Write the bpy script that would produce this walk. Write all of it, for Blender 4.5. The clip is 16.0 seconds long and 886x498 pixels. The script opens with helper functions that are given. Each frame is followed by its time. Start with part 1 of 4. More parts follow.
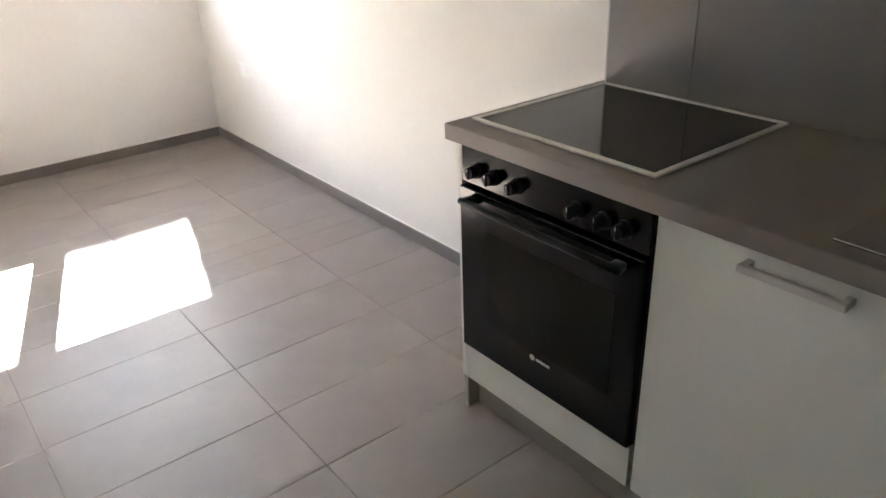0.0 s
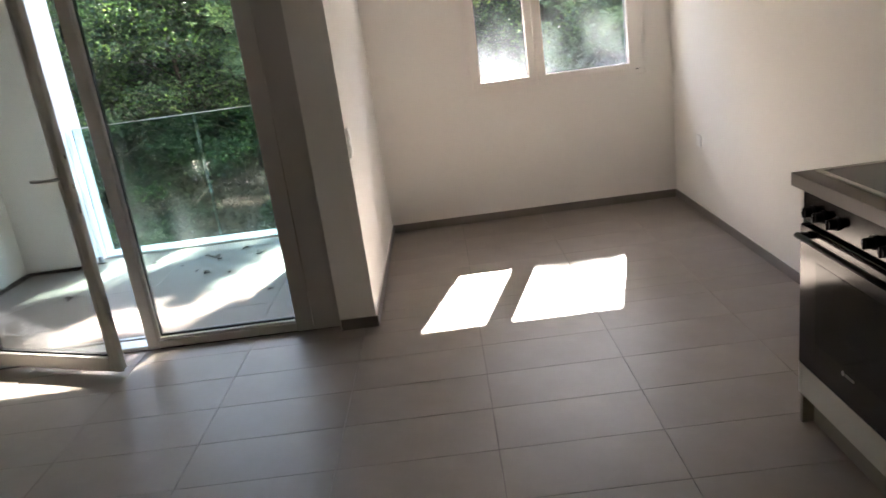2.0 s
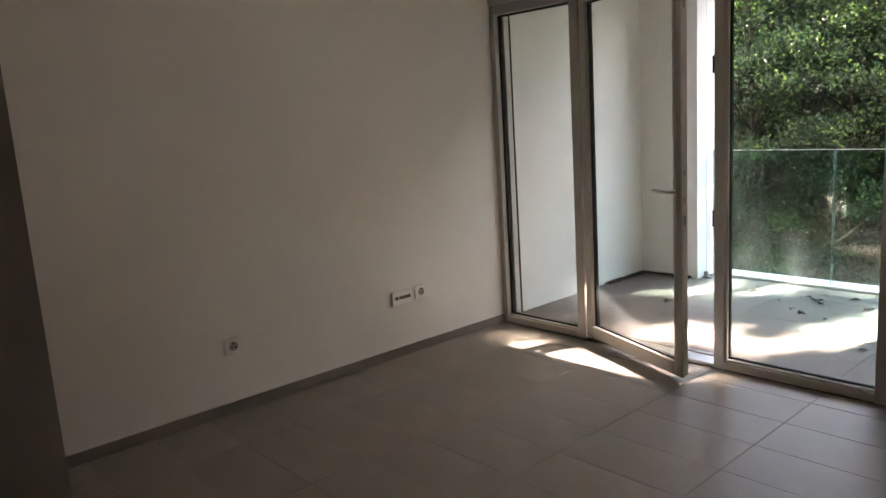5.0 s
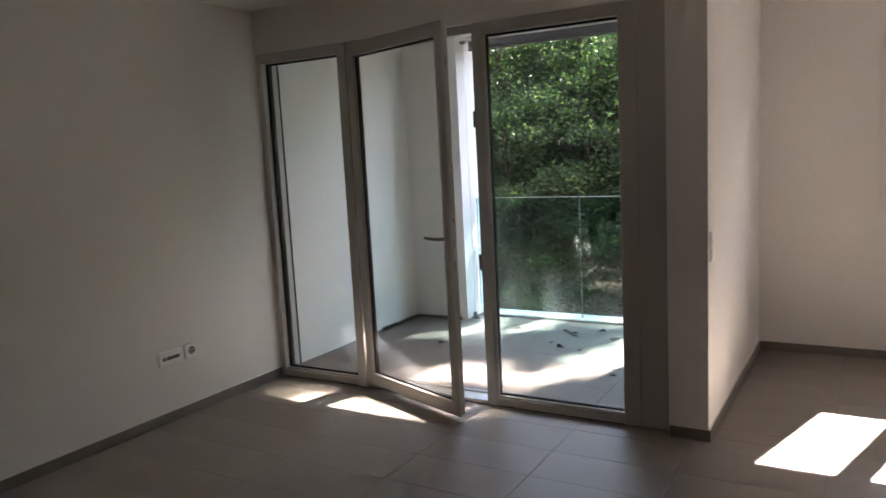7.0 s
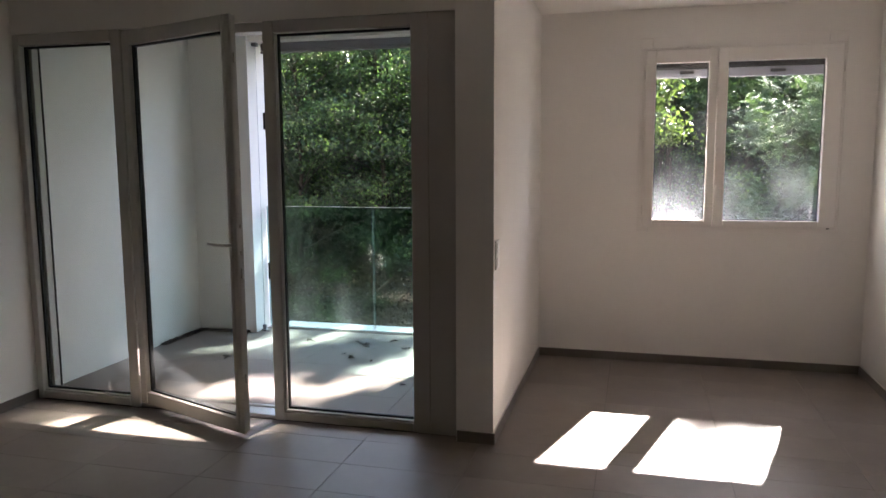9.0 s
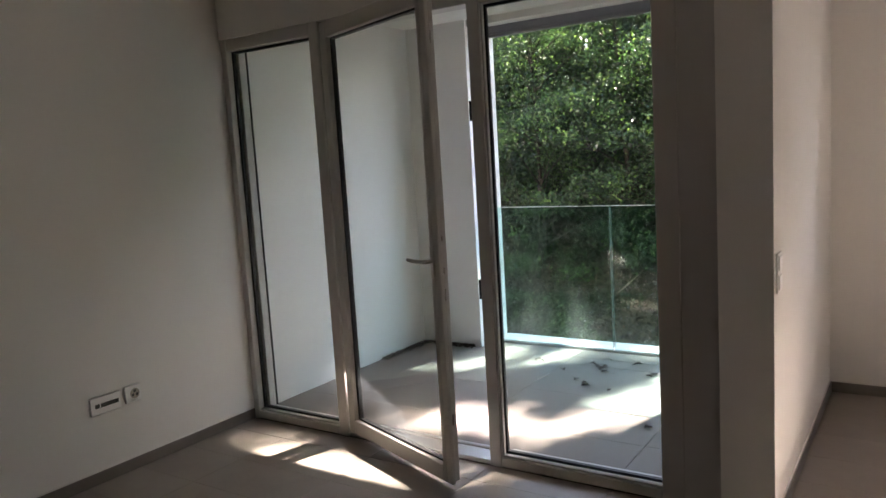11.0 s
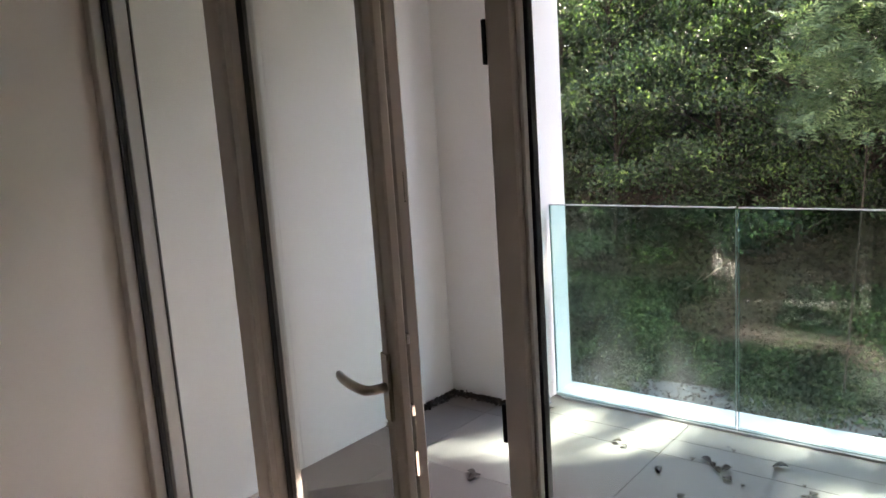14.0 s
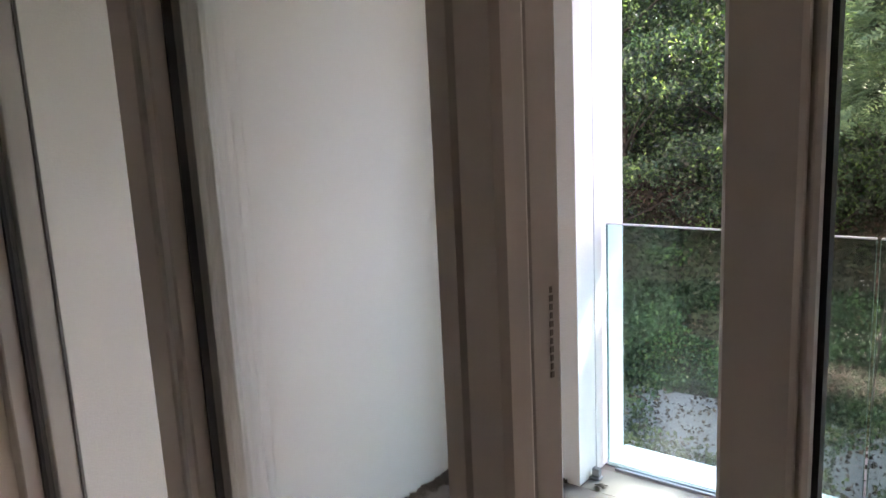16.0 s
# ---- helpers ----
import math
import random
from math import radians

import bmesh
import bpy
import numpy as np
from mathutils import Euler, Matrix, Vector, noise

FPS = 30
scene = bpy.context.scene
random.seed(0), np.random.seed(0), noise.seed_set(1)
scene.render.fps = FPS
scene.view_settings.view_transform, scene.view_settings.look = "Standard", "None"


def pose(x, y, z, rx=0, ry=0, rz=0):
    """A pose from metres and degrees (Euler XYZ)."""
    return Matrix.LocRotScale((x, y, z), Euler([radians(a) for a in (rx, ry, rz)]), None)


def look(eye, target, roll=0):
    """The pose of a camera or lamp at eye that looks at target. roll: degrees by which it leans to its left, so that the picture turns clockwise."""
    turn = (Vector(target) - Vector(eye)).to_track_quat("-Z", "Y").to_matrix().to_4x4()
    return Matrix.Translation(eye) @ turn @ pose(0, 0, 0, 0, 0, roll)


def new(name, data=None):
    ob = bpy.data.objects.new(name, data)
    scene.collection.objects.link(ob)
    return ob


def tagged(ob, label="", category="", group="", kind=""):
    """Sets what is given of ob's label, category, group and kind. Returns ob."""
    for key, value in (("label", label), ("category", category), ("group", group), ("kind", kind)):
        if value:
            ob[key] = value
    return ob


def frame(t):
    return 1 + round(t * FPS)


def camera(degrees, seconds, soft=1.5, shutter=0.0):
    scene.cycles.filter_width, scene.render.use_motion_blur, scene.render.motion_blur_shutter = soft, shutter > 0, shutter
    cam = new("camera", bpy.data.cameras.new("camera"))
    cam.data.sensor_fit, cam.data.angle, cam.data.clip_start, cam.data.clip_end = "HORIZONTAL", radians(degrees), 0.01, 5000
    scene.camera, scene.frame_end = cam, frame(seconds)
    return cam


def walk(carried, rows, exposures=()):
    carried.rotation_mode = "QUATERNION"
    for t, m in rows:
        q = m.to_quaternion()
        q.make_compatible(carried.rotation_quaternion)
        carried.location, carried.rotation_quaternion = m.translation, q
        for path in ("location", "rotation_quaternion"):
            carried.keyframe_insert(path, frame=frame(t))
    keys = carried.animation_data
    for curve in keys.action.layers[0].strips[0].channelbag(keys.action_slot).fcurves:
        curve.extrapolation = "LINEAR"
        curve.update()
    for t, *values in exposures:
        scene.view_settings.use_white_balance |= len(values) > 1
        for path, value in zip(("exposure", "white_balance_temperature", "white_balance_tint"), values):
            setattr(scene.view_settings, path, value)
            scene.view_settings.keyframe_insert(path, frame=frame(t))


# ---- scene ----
cam = camera(61.8, 16.0, soft=1.5, shutter=0.15)
PATH = [
    (0, (2.198, 2.091, 1.457), (3.288, 3.508, 0.56), -2.2),
    (0.5, (2.148, 1.861, 1.522), (3.055, 3.458, 0.729), -3.4),
    (1, (2.188, 1.638, 1.525), (2.913, 3.359, 0.809), -4.6),
    (1.5, (2.207, 1.427, 1.537), (2.521, 3.294, 0.893), -6.7),
    (2, (2.238, 1.206, 1.512), (2.193, 3.116, 0.922), -7.8),
    (2.5, (2.318, 1.071, 1.469), (1.89, 2.954, 0.949), -7.8),
    (3, (2.381, 1.107, 1.447), (1.64, 2.898, 0.954), -5.3),
    (3.5, (2.412, 1.16, 1.443), (1.246, 2.727, 1.009), -3.7),
    (4, (2.421, 1.191, 1.463), (1.0, 2.534, 1.045), -4.1),
    (4.2, (2.433, 1.184, 1.480), (0.965, 2.476, 1.064), -4.3),
    (6.3, (2.492, 1.179, 1.517), (1.125, 2.623, 1.303), -4.6),
    (6.5, (2.478, 1.18, 1.513), (1.188, 2.692, 1.288), -4.4),
    (7, (2.447, 1.18, 1.526), (1.439, 2.886, 1.255), -3.0),
    (7.5, (2.394, 1.147, 1.51), (1.713, 3.005, 1.219), -1.2),
    (8, (2.358, 1.121, 1.499), (1.849, 3.033, 1.204), -0.3),
    (8.5, (2.371, 1.161, 1.495), (1.898, 3.082, 1.201), -0.1),
    (9, (2.435, 1.253, 1.478), (1.933, 3.173, 1.231), -0.3),
    (9.5, (2.471, 1.357, 1.481), (1.749, 3.214, 1.302), -1.6),
    (10, (2.378, 1.548, 1.466), (1.493, 3.333, 1.29), -2.4),
    (10.2, (2.344, 1.627, 1.465), (1.411, 3.386, 1.278), -2.7),
    (12.3, (1.928, 2.786, 1.494), (0.712, 4.343, 1.181), -3.8),
    (12.5, (1.871, 2.901, 1.488), (0.659, 4.461, 1.173), -3.7),
    (13, (1.756, 3.206, 1.507), (0.534, 4.756, 1.185), -3.7),
    (13.5, (1.562, 3.449, 1.495), (0.324, 4.986, 1.172), -3.8),
    (14, (1.369, 3.668, 1.514), (0.121, 5.196, 1.185), -3.8),
    (14.5, (1.162, 3.93, 1.5), (-0.088, 5.455, 1.164), -3.9),
    (15, (0.977, 4.164, 1.555), (-0.283, 5.677, 1.205), -3.9),
    (15.5, (0.756, 4.273, 1.529), (-0.528, 5.766, 1.179), -3.8),
    (16, (0.681, 4.305, 1.538), (-0.544, 5.844, 1.177), -2.8),
]
EXPOSURES = [(t, e + 2.4, k, m) for t, e, k, m in (
    (0, 4.12, 5950, 13), (0.5, 3.90, 6000, 13), (1.0, 3.70, 6050, 13), (1.5, 3.45, 6000, 12), (2.2, 2.60, 6600, 17), (2.8, 1.92, 6750, 19), (3.2, 2.02, 6850, 20), (4.0, 2.85, 7150, 25),
    (6.5, 2.75, 6750, 19), (7.2, 2.28, 6500, 20), (8.4, 2.18, 6450, 20), (9.2, 2.10, 6450, 20), (10.2, 2.22, 6500, 19), (12.5, 2.45, 6850, 26), (14.5, 2.68, 7000, 29), (15.0, 2.78, 7000, 29), (16.0, 2.68, 6950, 30))]
walk(cam, [(t, look(eye, target, roll)) for t, eye, target, roll in PATH], EXPOSURES)

# ---- light: sun and sky ----
TO_SUN = Vector((0.33, 1.16, 1.04)).normalized()
world = bpy.data.worlds.new("world")
scene.world = world
world.use_nodes = True
sky = world.node_tree.nodes.new("ShaderNodeTexSky")
sky.sky_type, sky.sun_disc = "NISHITA", False
sky.sun_elevation = math.asin(TO_SUN.z)
sky.sun_rotation = math.atan2(TO_SUN.x, TO_SUN.y)
background = world.node_tree.nodes["Background"]
background.inputs["Strength"].default_value = 0.05
world.node_tree.links.new(sky.outputs["Color"], background.inputs["Color"])
sun_data = bpy.data.lights.new("sun", "SUN")
sun_data.energy, sun_data.angle, sun_data.color = 5.0, radians(0.53), (1.0, 0.94, 0.86)
sun = new("sun", sun_data)
sun.matrix_world = look((6, 40, 40), Vector((6, 40, 40)) - TO_SUN)


# ---- materials ----
class Nodes:
    """Small helper round a material's node tree."""

    def __init__(self, name):
        self.m = bpy.data.materials.new(name)
        self.m.use_nodes = True
        self.t = self.m.node_tree
        self.b = self.t.nodes["Principled BSDF"]
        self.out = self.t.nodes["Material Output"]

    def add(self, kind, **inputs):
        n = self.t.nodes.new(kind)
        for k, v in inputs.items():
            self.put(n, k.replace("_", " "), v)
        return n

    def put(self, n, key, v):
        if isinstance(v, bpy.types.NodeSocket):
            self.t.links.new(v, n.inputs[key])
        else:
            n.inputs[key].default_value = v

    def coords(self, scale=(1, 1, 1)):
        c = self.add("ShaderNodeTexCoord")
        mp = self.add("ShaderNodeMapping", Vector=c.outputs["Object"])
        mp.inputs["Scale"].default_value = scale
        return mp.outputs["Vector"]

    def noise(self, scale, detail=4.0, vector=None, rough=0.55):
        n = self.add("ShaderNodeTexNoise", Scale=scale, Detail=detail, Roughness=rough)
        self.put(n, "Vector", vector if vector is not None else self.coords())
        return n.outputs["Fac"]

    def ramp(self, fac, stops):
        r = self.add("ShaderNodeValToRGB", Fac=fac)
        e = r.color_ramp.elements
        while len(e) < len(stops):
            e.new(0.5)
        for el, (p, c) in zip(e, stops):
            el.position = p
            el.color = (*c, 1) if len(c) == 3 else c
        return r.outputs["Color"]

    def mixc(self, fac, a, b, mode="MIX"):
        n = self.t.nodes.new("ShaderNodeMix")
        n.data_type, n.blend_type = "RGBA", mode
        for key, v in ((0, fac), (6, a), (7, b)):
            if isinstance(v, bpy.types.NodeSocket):
                self.t.links.new(v, n.inputs[key])
            else:
                n.inputs[key].default_value = v if key == 0 else (*v, 1)
        return n.outputs[2]

    def math(self, op, a, b=0.0, c=0.0):
        n = self.t.nodes.new("ShaderNodeMath")
        n.operation = op
        for i, v in enumerate((a, b, c)):
            if isinstance(v, bpy.types.NodeSocket):
                self.t.links.new(v, n.inputs[i])
            else:
                n.inputs[i].default_value = v
        return n.outputs[0]

    def bump(self, height, strength, distance):
        n = self.add("ShaderNodeBump", Strength=strength, Distance=distance, Height=height)
        self.put(self.b, "Normal", n.outputs["Normal"])

    def set(self, **inputs):
        for k, v in inputs.items():
            self.put(self.b, k.replace("_", " "), v)
        return self


def scaled(c, k):
    return tuple(min(1.0, v * k) for v in c)


def surface(name, color, rough=0.5, metal=0.0, vary=0.08, coarse=1.5, fine=60.0, bump=0.15, depth=0.001, random_piece=0.0, specular=0.5):
    """A painted, plastered, tiled or metal surface with cloudy and fine variation."""
    n = Nodes(name)
    big, small = n.noise(coarse, 5), n.noise(fine, 6)
    col = n.ramp(big, [(0.3, scaled(color, 1 - vary)), (0.7, scaled(color, 1 + vary))])
    col = n.mixc(n.math("MULTIPLY", small, 0.5), col, scaled(color, 1 - 1.6 * vary))
    if random_piece:
        info = n.add("ShaderNodeObjectInfo")
        k = n.math("MULTIPLY_ADD", info.outputs["Random"], 2 * random_piece, 1 - random_piece)
        col = n.mixc(1.0, col, (1, 1, 1), "MULTIPLY")
        hsv = n.add("ShaderNodeHueSaturation", Value=k, Color=col)
        col = hsv.outputs["Color"]
    r = n.math("MULTIPLY_ADD", big, 0.16 * rough, rough * 0.92)
    n.set(Base_Color=col, Roughness=r, Metallic=metal)
    n.put(n.b, "Specular IOR Level", specular)
    if bump:
        n.bump(small, bump, depth)
    return n.m


M_WALL = surface("plaster_white", (0.80, 0.777, 0.738), 0.85, vary=0.025, coarse=0.9, fine=220, bump=0.35, depth=0.0015, specular=0.3)
M_CEIL = surface("ceiling_white", (0.81, 0.79, 0.75), 0.9, vary=0.02, coarse=0.7, fine=160, bump=0.3, depth=0.001, specular=0.2)
# Dark tone for the rear walls, added to cut bounced light.
M_BACKWALL = surface("low_bounce_grey", (0.23, 0.21, 0.19), 0.85, vary=0.03, coarse=0.9, fine=200, bump=0.3, depth=0.0015, specular=0.2)
M_RENDER = surface("render_white", (0.765, 0.75, 0.715), 0.9, vary=0.04, coarse=1.4, fine=150, bump=0.6, depth=0.003, specular=0.2)
M_FACADE = surface("low_bounce_cladding", (0.22, 0.195, 0.17), 0.85, vary=0.12, coarse=0.8, fine=60, bump=0.4, depth=0.003, specular=0.2)
M_TILE = surface("taupe_tile", (0.275, 0.236, 0.203), 0.44, vary=0.15, coarse=2.8, fine=45, bump=0.05, depth=0.001, random_piece=0.03, specular=0.42)
M_GROUT = surface("grout", (0.14, 0.122, 0.106), 0.9, vary=0.15, coarse=3, fine=200)
M_SKIRT = surface("taupe_skirting", (0.20, 0.175, 0.153), 0.4, vary=0.10, coarse=3, fine=50, bump=0.06)
M_CAULK = surface("caulk_white", (0.78, 0.75, 0.70), 0.6, vary=0.03)
M_BALC = surface("balcony_tile", (0.160, 0.133, 0.118), 0.6, vary=0.14, coarse=3.0, fine=90, bump=0.25, depth=0.001, random_piece=0.06)
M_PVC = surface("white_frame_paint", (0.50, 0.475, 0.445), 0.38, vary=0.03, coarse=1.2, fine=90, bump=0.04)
M_PVCW = surface("white_window_plastic", (0.80, 0.77, 0.73), 0.35, vary=0.02, coarse=1.2, fine=90, bump=0.03)
M_GASKET = surface("black_rubber", (0.012, 0.012, 0.013), 0.6, vary=0.1)
M_ALU = surface("brushed_aluminium", (0.55, 0.55, 0.55), 0.35, metal=1.0, vary=0.05, coarse=4, fine=150, bump=0.05)
M_STEEL = surface("stainless_steel", (0.62, 0.60, 0.57), 0.18, metal=1.0, vary=0.04, coarse=4, fine=180, bump=0.04)
M_NICKEL = surface("satin_nickel", (0.50, 0.47, 0.43), 0.32, metal=1.0, vary=0.04, coarse=6, fine=200, bump=0.03)
M_GREY = surface("grey_plastic", (0.23, 0.23, 0.24), 0.5, vary=0.08)
M_BLIND = surface("blind_rail_grey", (0.26, 0.26, 0.29), 0.45, vary=0.05)
M_FRONT = surface("white_laminate", (0.74, 0.73, 0.67), 0.42, vary=0.015, coarse=0.8, fine=120, bump=0.03)
M_PLINTH = surface("grey_plinth", (0.33, 0.30, 0.26), 0.45, vary=0.06, coarse=3)
M_WORKTOP = surface("taupe_worktop", (0.185, 0.158, 0.135), 0.42, vary=0.10, coarse=6, fine=160, bump=0.08)
M_SINK = surface("dark_sink", (0.06, 0.054, 0.048), 0.45, vary=0.08, coarse=8, fine=160, bump=0.05)
M_SINKDECK = surface("taupe_sink_deck", (0.15, 0.128, 0.11), 0.4, vary=0.08, coarse=8, fine=160, bump=0.05)
M_SPLASH = surface("taupe_splashback", (0.20, 0.18, 0.16), 0.38, vary=0.05, coarse=1.5, fine=120, bump=0.04)
M_BLACKGLASS = surface("black_glass", (0.006, 0.006, 0.007), 0.06, vary=0.1, bump=0)
M_OVENPANEL = surface("black_enamel", (0.008, 0.008, 0.0105), 0.14, vary=0.1, bump=0, specular=0.3)
M_OVENWIN = surface("oven_window_glass", (0.012, 0.012, 0.011), 0.1, vary=0.1, bump=0, specular=0.16)
M_BLACK = surface("black_plastic", (0.008, 0.008, 0.009), 0.45, vary=0.1, specular=0.16)
M_RIM = surface("satin_steel", (0.60, 0.565, 0.52), 0.5, metal=0.9, vary=0.05, coarse=6, fine=180, bump=0.04)
M_MARK = surface("pale_print", (0.55, 0.55, 0.55), 0.5, vary=0.02)
M_FAINTPRINT = surface("faint_print", (0.16, 0.145, 0.13), 0.5, vary=0.02)
M_DARKPRINT = surface("dark_print", (0.03, 0.028, 0.026), 0.5, vary=0.02)
M_SOCKET = surface("socket_plastic", (0.84, 0.835, 0.815), 0.3, vary=0.02)
M_BARK = surface("bark", (0.018, 0.015, 0.012), 0.9, vary=0.35, coarse=8, fine=40, bump=0.8, depth=0.02)
M_DEADWOOD = surface("dead_wood", (0.24, 0.19, 0.15), 0.85, vary=0.25, coarse=10, fine=60, bump=0.6, depth=0.006)
M_ASPHALT = surface("asphalt", (0.125, 0.128, 0.14), 0.85, vary=0.2, coarse=0.8, fine=70, bump=0.5, depth=0.004)


def soil():
    n = Nodes("leafy_soil")
    a, b = n.noise(0.35, 6), n.noise(6.0, 8)
    c1 = n.ramp(b, [(0.3, (0.014, 0.010, 0.008)), (0.55, (0.036, 0.025, 0.019)), (0.75, (0.08, 0.055, 0.043))])
    c2 = n.ramp(b, [(0.3, (0.014, 0.02, 0.008)), (0.7, (0.035, 0.045, 0.018))])
    n.set(Base_Color=n.mixc(n.ramp(a, [(0.42, (0, 0, 0)), (0.62, (1, 1, 1))]), c1, c2), Roughness=0.95)
    n.bump(b, 0.9, 0.06)
    return n.m


def leaf(name, dark, mid, light, translucent=0.4, gloss=0.35, sheen=0.3):
    n = Nodes(name)
    g = n.add("ShaderNodeNewGeometry")
    col = n.ramp(g.outputs["Random Per Island"], [(0.0, dark), (0.55, mid), (1.0, light)])
    # Cloudy noise paints bluish clump shade and warm lit patches into the leaf colour.
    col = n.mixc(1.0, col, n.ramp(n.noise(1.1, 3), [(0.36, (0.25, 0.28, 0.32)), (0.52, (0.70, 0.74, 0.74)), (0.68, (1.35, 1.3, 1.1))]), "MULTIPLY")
    n.set(Base_Color=col, Roughness=gloss)
    n.put(n.b, "Specular IOR Level", sheen)
    tr = n.add("ShaderNodeBsdfTranslucent", Color=n.mixc(1.0, col, (1.55, 1.55, 0.6), "MULTIPLY"))
    mix = n.add("ShaderNodeMixShader", Fac=translucent)
    n.t.links.new(n.b.outputs[0], mix.inputs[1])
    n.t.links.new(tr.outputs[0], mix.inputs[2])
    n.t.links.new(mix.outputs[0], n.out.inputs["Surface"])
    return n.m


M_SOIL = soil()
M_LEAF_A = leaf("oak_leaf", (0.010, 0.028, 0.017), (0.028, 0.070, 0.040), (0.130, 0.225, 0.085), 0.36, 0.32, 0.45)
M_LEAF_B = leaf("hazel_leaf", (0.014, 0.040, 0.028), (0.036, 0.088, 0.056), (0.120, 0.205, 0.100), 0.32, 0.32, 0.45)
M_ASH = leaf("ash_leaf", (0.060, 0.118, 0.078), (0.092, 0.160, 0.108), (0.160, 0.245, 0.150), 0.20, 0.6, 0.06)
# Brighter yellow-green: sunlight is put into this leaf colour.
M_SUNLEAF = leaf("sunlit_leaf", (0.050, 0.092, 0.034), (0.090, 0.140, 0.052), (0.170, 0.230, 0.100), 0.30, 0.4, 0.35)
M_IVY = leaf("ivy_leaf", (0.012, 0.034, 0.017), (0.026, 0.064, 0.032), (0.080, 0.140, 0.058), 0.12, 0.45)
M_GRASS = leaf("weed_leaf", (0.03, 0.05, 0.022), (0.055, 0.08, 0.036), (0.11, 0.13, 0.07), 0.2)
M_LITTER = leaf("fallen_leaf", (0.014, 0.010, 0.009), (0.032, 0.023, 0.020), (0.13, 0.09, 0.075), 0.05, 0.7)
M_DRYLEAF = surface("dry_brown_leaf", (0.05, 0.033, 0.024), 0.8, vary=0.35, coarse=25, fine=120, bump=0.5, depth=0.002, random_piece=0.35)
M_DIRT = surface("dark_debris", (0.048, 0.034, 0.025), 0.95, vary=0.4, coarse=20, fine=140, bump=0.9, depth=0.01)


def glass(name, tint, dust=0.0, low=0.0, top=1.0, bottom=0.0, dust_scale=2.5, ior=1.45, wisp=1.0):
    """Clear sheet glass; dust is a dry film with its own cloudy shape, thicker towards the sheet's foot."""
    n = Nodes(name)
    clear = n.add("ShaderNodeBsdfTransparent", Color=(*tint, 1))
    gloss = n.add("ShaderNodeBsdfGlossy", Roughness=0.0)
    lw = n.add("ShaderNodeLayerWeight", Blend=0.5)
    base = ((ior - 1) / (ior + 1)) ** 2
    mix = n.add("ShaderNodeMixShader", Fac=n.math("MULTIPLY_ADD", n.math("POWER", lw.outputs["Facing"], 5.0), 1 - base, base))
    n.t.links.new(clear.outputs[0], mix.inputs[1])
    n.t.links.new(gloss.outputs[0], mix.inputs[2])
    last = mix.outputs[0]
    if dust or low:
        c = n.add("ShaderNodeTexCoord")
        sep = n.add("ShaderNodeSeparateXYZ", Vector=c.outputs["Object"])
        mp = n.add("ShaderNodeMapping", Vector=c.outputs["Object"])
        mp.inputs["Scale"].default_value = (1.2, 1, 0.8)
        cloud = n.ramp(n.noise(dust_scale, 2.5, mp.outputs[0], 0.5), [(0.38, (0, 0, 0)), (0.72, (1, 1, 1))])
        grade = n.math("POWER", n.math("SUBTRACT", 1.0, n.math("MINIMUM", 1.0, n.math("MAXIMUM", 0.0, n.math("DIVIDE", n.math("SUBTRACT", sep.outputs["Z"], bottom), top - bottom)))), 3.6)
        film = n.math("ADD", n.math("MULTIPLY", cloud, dust), n.math("MULTIPLY", grade, n.math("MULTIPLY_ADD", cloud, low * 1.3 * wisp, low * (1.2 - wisp))))
        film = n.math("MINIMUM", film, 0.9)
        d = n.add("ShaderNodeBsdfDiffuse", Color=(0.74, 0.80, 0.86, 1))
        t = n.add("ShaderNodeBsdfTranslucent", Color=(0.74, 0.80, 0.86, 1))
        dm = n.add("ShaderNodeMixShader", Fac=0.5)
        n.t.links.new(d.outputs[0], dm.inputs[1])
        n.t.links.new(t.outputs[0], dm.inputs[2])
        fm = n.add("ShaderNodeMixShader", Fac=film)
        n.t.links.new(last, fm.inputs[1])
        n.t.links.new(dm.outputs[0], fm.inputs[2])
        last = fm.outputs[0]
    n.t.links.new(last, n.out.inputs["Surface"])
    return n.m


M_EDGE = surface("polished_glass_edge", (0.16, 0.25, 0.23), 0.15, vary=0.05)
M_GLASS_DOOR = glass("door_glass", (0.897, 0.904, 0.870), dust=0.004, low=0.02, top=2.1)
M_GLASS_DUSTY = glass("dusty_window_glass", (0.975, 0.985, 0.98), dust=0.006, low=0.085, top=1.65, bottom=1.03, dust_scale=3.0, wisp=0.65)
# Low film: a little dust and a painted bluish haze of reflected sky.
M_GLASS_RAIL = glass("balustrade_glass", (0.75, 0.905, 0.895), dust=0.0, low=0.022, top=1.0, bottom=0.0, ior=1.5, wisp=0.25)


# ---- mesh helpers ----
def mesh_of(name, bm, material, smooth=False):
    me = bpy.data.meshes.new(name)
    bmesh.ops.recalc_face_normals(bm, faces=bm.faces)
    bm.to_mesh(me)
    bm.free()
    me.materials.append(material)
    if smooth:
        for p in me.polygons:
            p.use_smooth = True
    return me


def part(name, bm, material, parent=None, label="", smooth=False):
    ob = new(name, mesh_of(name, bm, material, smooth))
    if parent is not None:
        ob.parent = parent
    return tagged(ob, label)


